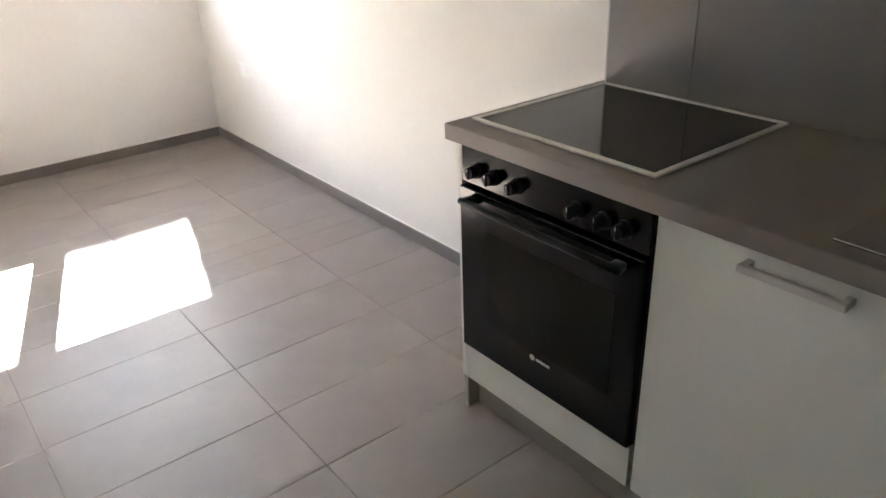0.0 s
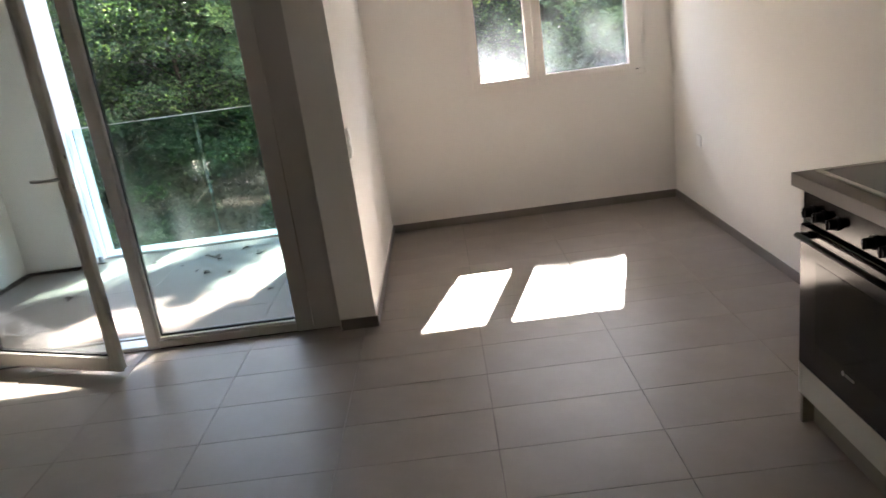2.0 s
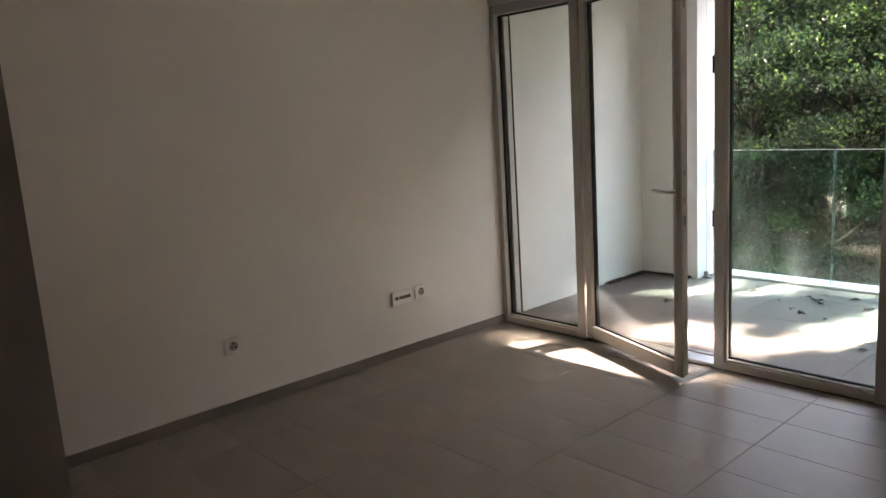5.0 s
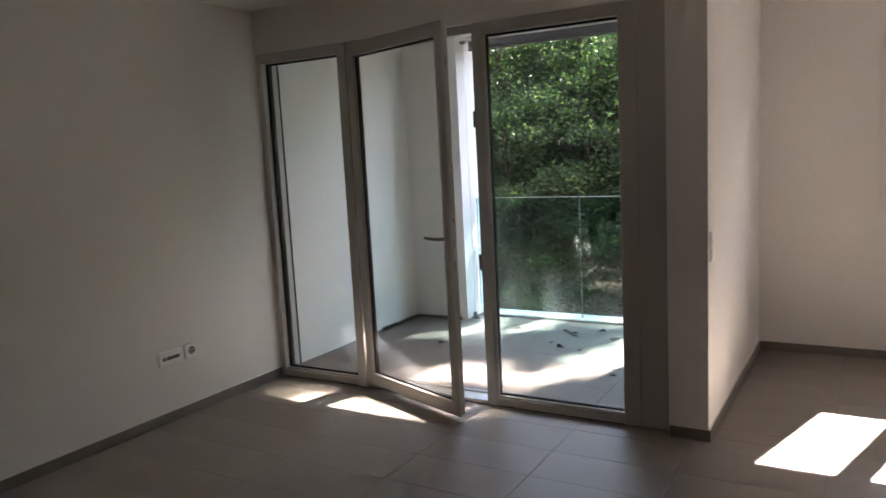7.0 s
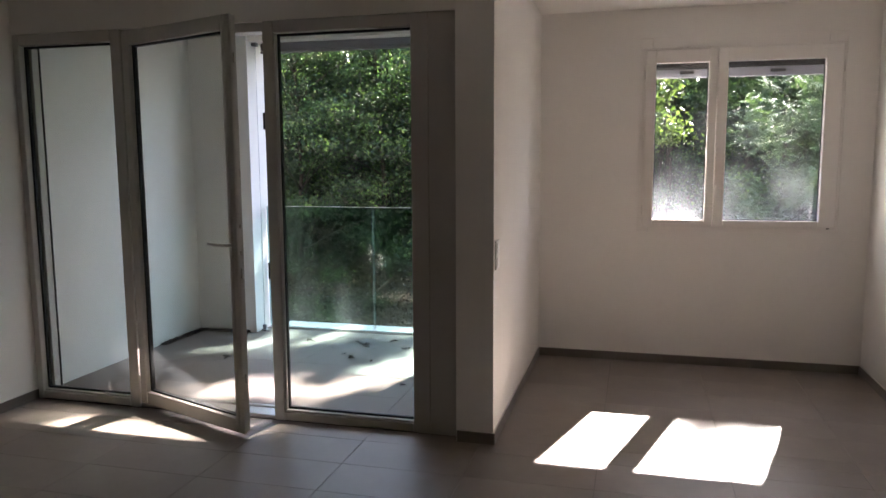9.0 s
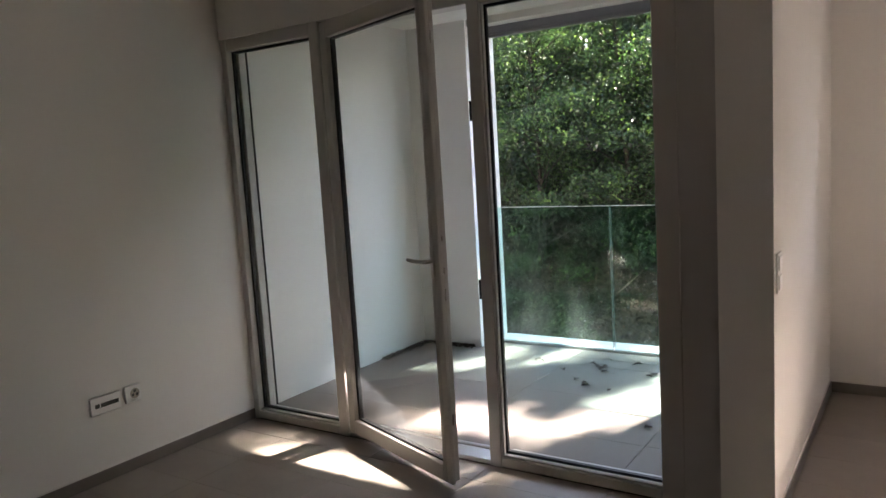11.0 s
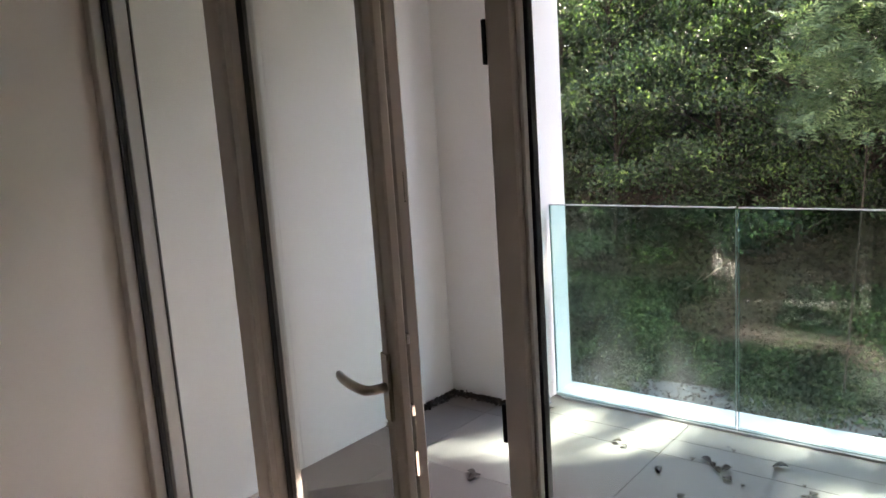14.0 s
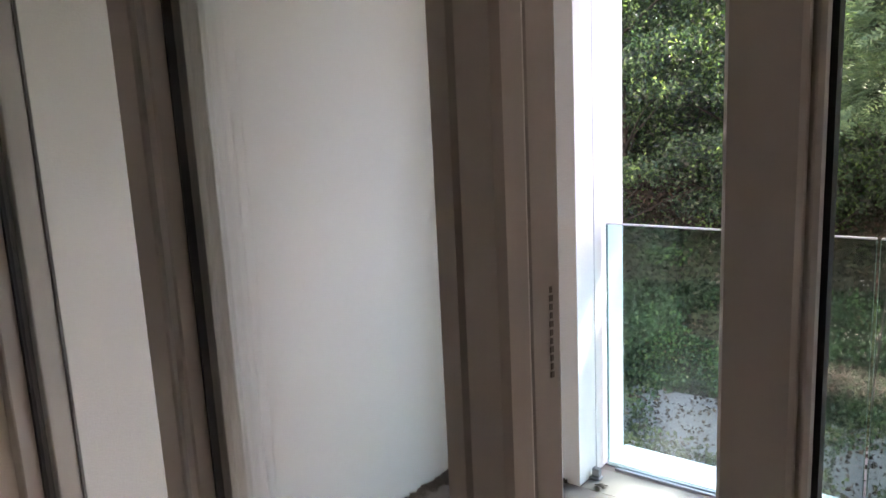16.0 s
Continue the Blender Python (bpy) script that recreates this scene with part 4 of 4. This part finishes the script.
# Shrubs that close the bank between the two rows.
for x in range(-16, 15, 3):
    tree(x + 0.4 * math.sin(x), 23.4 + 0.5 * math.cos(2.1 * x), 6.4, 1.9, 110, 90, M_LEAF_A, "dense dark green shrub on the bank", low=0.05, leaf_size=0.14, puff=0.3)
# Nearer, paler tree whose boughs reach in front of the bank.
tree(-0.75, 16.0, 7.1, 1.35, 60, 20, M_ASH, "pale grey-green ash tree near the path", low=0.60, leaf_size=0.27, puff=0.22, pinnate=True, stout=0.28)
tree(4.95, 14.6, 6.5, 1.3, 52, 26, M_ASH, "pale grey-green ash tree near the building", low=0.5, leaf_size=0.17, puff=0.22, pinnate=True, stout=0.28)
tree(2.9, 14.2, 5.9, 0.46, 22, 44, M_SUNLEAF, "small tree with sunlit yellow-green painted into its leaves", low=0.82, leaf_size=0.10, puff=0.15, stout=0.3)
# Tall sparse trees, crowns out of view, added to break the balcony and alcove sun.
tree(3.2, 18.2, 15.6, 1.9, 520, 46, M_LEAF_A, "tall slender tree, unseen open crown added to dapple the balcony", low=0.74, leaf_size=0.11, puff=0.10, gaps=GAPS)
tree(4.85, 18.6, 15.6, 0.75, 170, 46, M_LEAF_A, "tall slender tree, unseen narrow crown added to shade the balcony", low=0.76, leaf_size=0.12, puff=0.11, gaps=GAPS)
tree(7.35, 17.8, 15.2, 1.9, 270, 46, M_LEAF_A, "tall slender tree, unseen thin crown added to mottle alcove sun", low=0.76, leaf_size=0.12, puff=0.13, gaps=GAPS)
for x, y, h in ((-13, 33, 8.4), (-8, 34, 8.8), (-3, 33, 8.0), (2.5, 34, 8.6), (8, 33, 8.2), (13.5, 34, 8.6), (18, 33, 8.4)):
    tree(x, y, h, 3.2, 130, 90, M_LEAF_A, "tall dark tree at the top of the bank", low=0.25, leaf_size=0.26)

# Ivy on the bank, litter above it, weeds by the path.
def scatter(name, label, n, x0, x1, y0, y1, lift, length, material, power=1.0, bias=(0, 0, 0.2), bare=-0.25):
    x = gen.uniform(x0, x1, n)
    y = y0 + (y1 - y0) * gen.random(n) ** power
    keep = np.array([noise.noise(Vector((a * 0.55, b * 0.55, 3))) for a, b in zip(x, y)]) > bare
    x, y = x[keep], y[keep]
    z = np.array([ground_z(a, b) for a, b in zip(x, y)]) + lift * gen.random(len(x))
    ob = new(name, leaves_mesh(name, np.stack([x, y, z], 1), bias, length, length * 0.8, material))
    tagged(ob, label, "plants", kind="stuff")


scatter("ivy", "dark green ivy covering the lower bank", 60000, -13, 8, 15.6, 18.2, 0.25, 0.075, M_IVY, 1.2, bare=-0.3)
scatter("leaf_litter", "brown fallen leaves on the upper bank", 50000, -14, 9, 16.0, 24.5, 0.06, 0.085, M_LITTER, bare=-0.8)
scatter("weeds", "low green weeds beside the footpath", 22000, -12, 8, 9.0, 13.6, 0.30, 0.085, M_GRASS, 0.8, (0, 0, 0.8), bare=-0.1)
scatter("weeds", "dark green creeping weeds across the footpath", 30000, -12, 8, 12.8, 16.2, 0.14, 0.07, M_IVY, 1.0, (0, 0, 0.4), bare=-0.08)

scatter("leaf_litter", "scattered fallen leaves along the footpath", 16000, -12, 8, 12.6, 16.4, 0.11, 0.075, M_LITTER, bare=-0.6)
scatter("weeds", "green weeds breaking through the footpath edge", 26000, -12, 8, 13.4, 16.4, 0.22, 0.06, M_GRASS, 0.7, (0, 0, 0.5), bare=0.06)
scatter("weeds", "tufts of pale green weeds on the lower bank", 9000, -12, 8, 15.8, 18.6, 0.30, 0.08, M_SUNLEAF, 1.2, (0, 0, 0.5), bare=0.33)


def fallen_branch(points, radius, label):
    """A dead branch that lies on the bank, with side twigs."""
    r = random.Random(len(points) + int(10 * radius))
    on = [Vector((x, y, ground_z(x, y) + 0.10 + up)) for x, y, up in points]
    bm = bmesh.new()
    tube(bm, on, [radius * (1 - 0.7 * i / (len(on) - 1)) for i in range(len(on))], 7)
    for p, q in zip(on[1:], on[2:]):
        d = (q - p).normalized()
        tip = p + d * 0.22 + Vector((r.uniform(-0.2, 0.2), r.uniform(-0.1, 0.1), r.uniform(0.03, 0.2)))
        tube(bm, [p, p.lerp(tip, 0.5) + Vector((0, 0, 0.02)), tip], [radius * 0.45, radius * 0.35, radius * 0.15], 5)
    tagged(part("fallen_branch", bm, M_DEADWOOD, smooth=True), label, "branch", "dead branches on the bank")


fallen_branch([(-4.15, 17.95, 0.02), (-3.95, 18.06, 0.05), (-3.72, 18.22, 0.09), (-3.52, 18.45, 0.14), (-3.38, 18.68, 0.20)], 0.022, "pale bent dead branch lying on the ivy bank")
fallen_branch([(-5.6, 19.5, 0.08), (-5.42, 19.42, 0.06), (-5.22, 19.3, 0.03)], 0.02, "short pale dead branch on the bare soil bank")

# ---- floor tiles, last ----
JOINT = 0.0022


def tile_mesh(w, d, material, name="tile"):
    return mesh_of(name, boxes((JOINT / 2, w - JOINT / 2, JOINT / 2, d - JOINT / 2, -0.0058, 0.0), bevel=0.0005), material)


def lay(parent_name, material, x_lines, y_lines, regions):
    parent = bpy.data.objects[parent_name]
    cache = {}
    for xa, xb in zip(x_lines, x_lines[1:]):
        for ya, yb in zip(y_lines, y_lines[1:]):
            for rx0, rx1, ry0, ry1 in regions:
                a, b, c, d = max(xa, rx0), min(xb, rx1), max(ya, ry0), min(yb, ry1)
                if b - a < 0.02 or d - c < 0.02:
                    continue
                key = (round(b - a, 3), round(d - c, 3))
                if key not in cache:
                    cache[key] = tile_mesh(*key, material)
                ob = new("tile", cache[key])
                ob.location = (a, c, 0)
                ob.parent = parent


XL = [2.888 + 0.602 * k for k in range(-8, 4)]
YL = [3.86 + 0.301 * k for k in range(-16, 12)]
lay("floor", M_TILE, XL, YL, [(LEFT, RIGHT, 1.515, FRONT), (0.94, RIGHT, -0.6, 1.515), (PILLAR_X, RIGHT, FRONT, ALCOVE_Y)])
lay("balcony_floor", M_BALC, [-1.82, -0.86, 0.10, 1.06, 2.02], [6.06 + 0.6 * k for k in range(-3, 4)], [(-1.205, 1.45, BACKF + 0.002, BAL_IN), (JAMB_L, JAMB_R, BAL_IN, 7.02)])
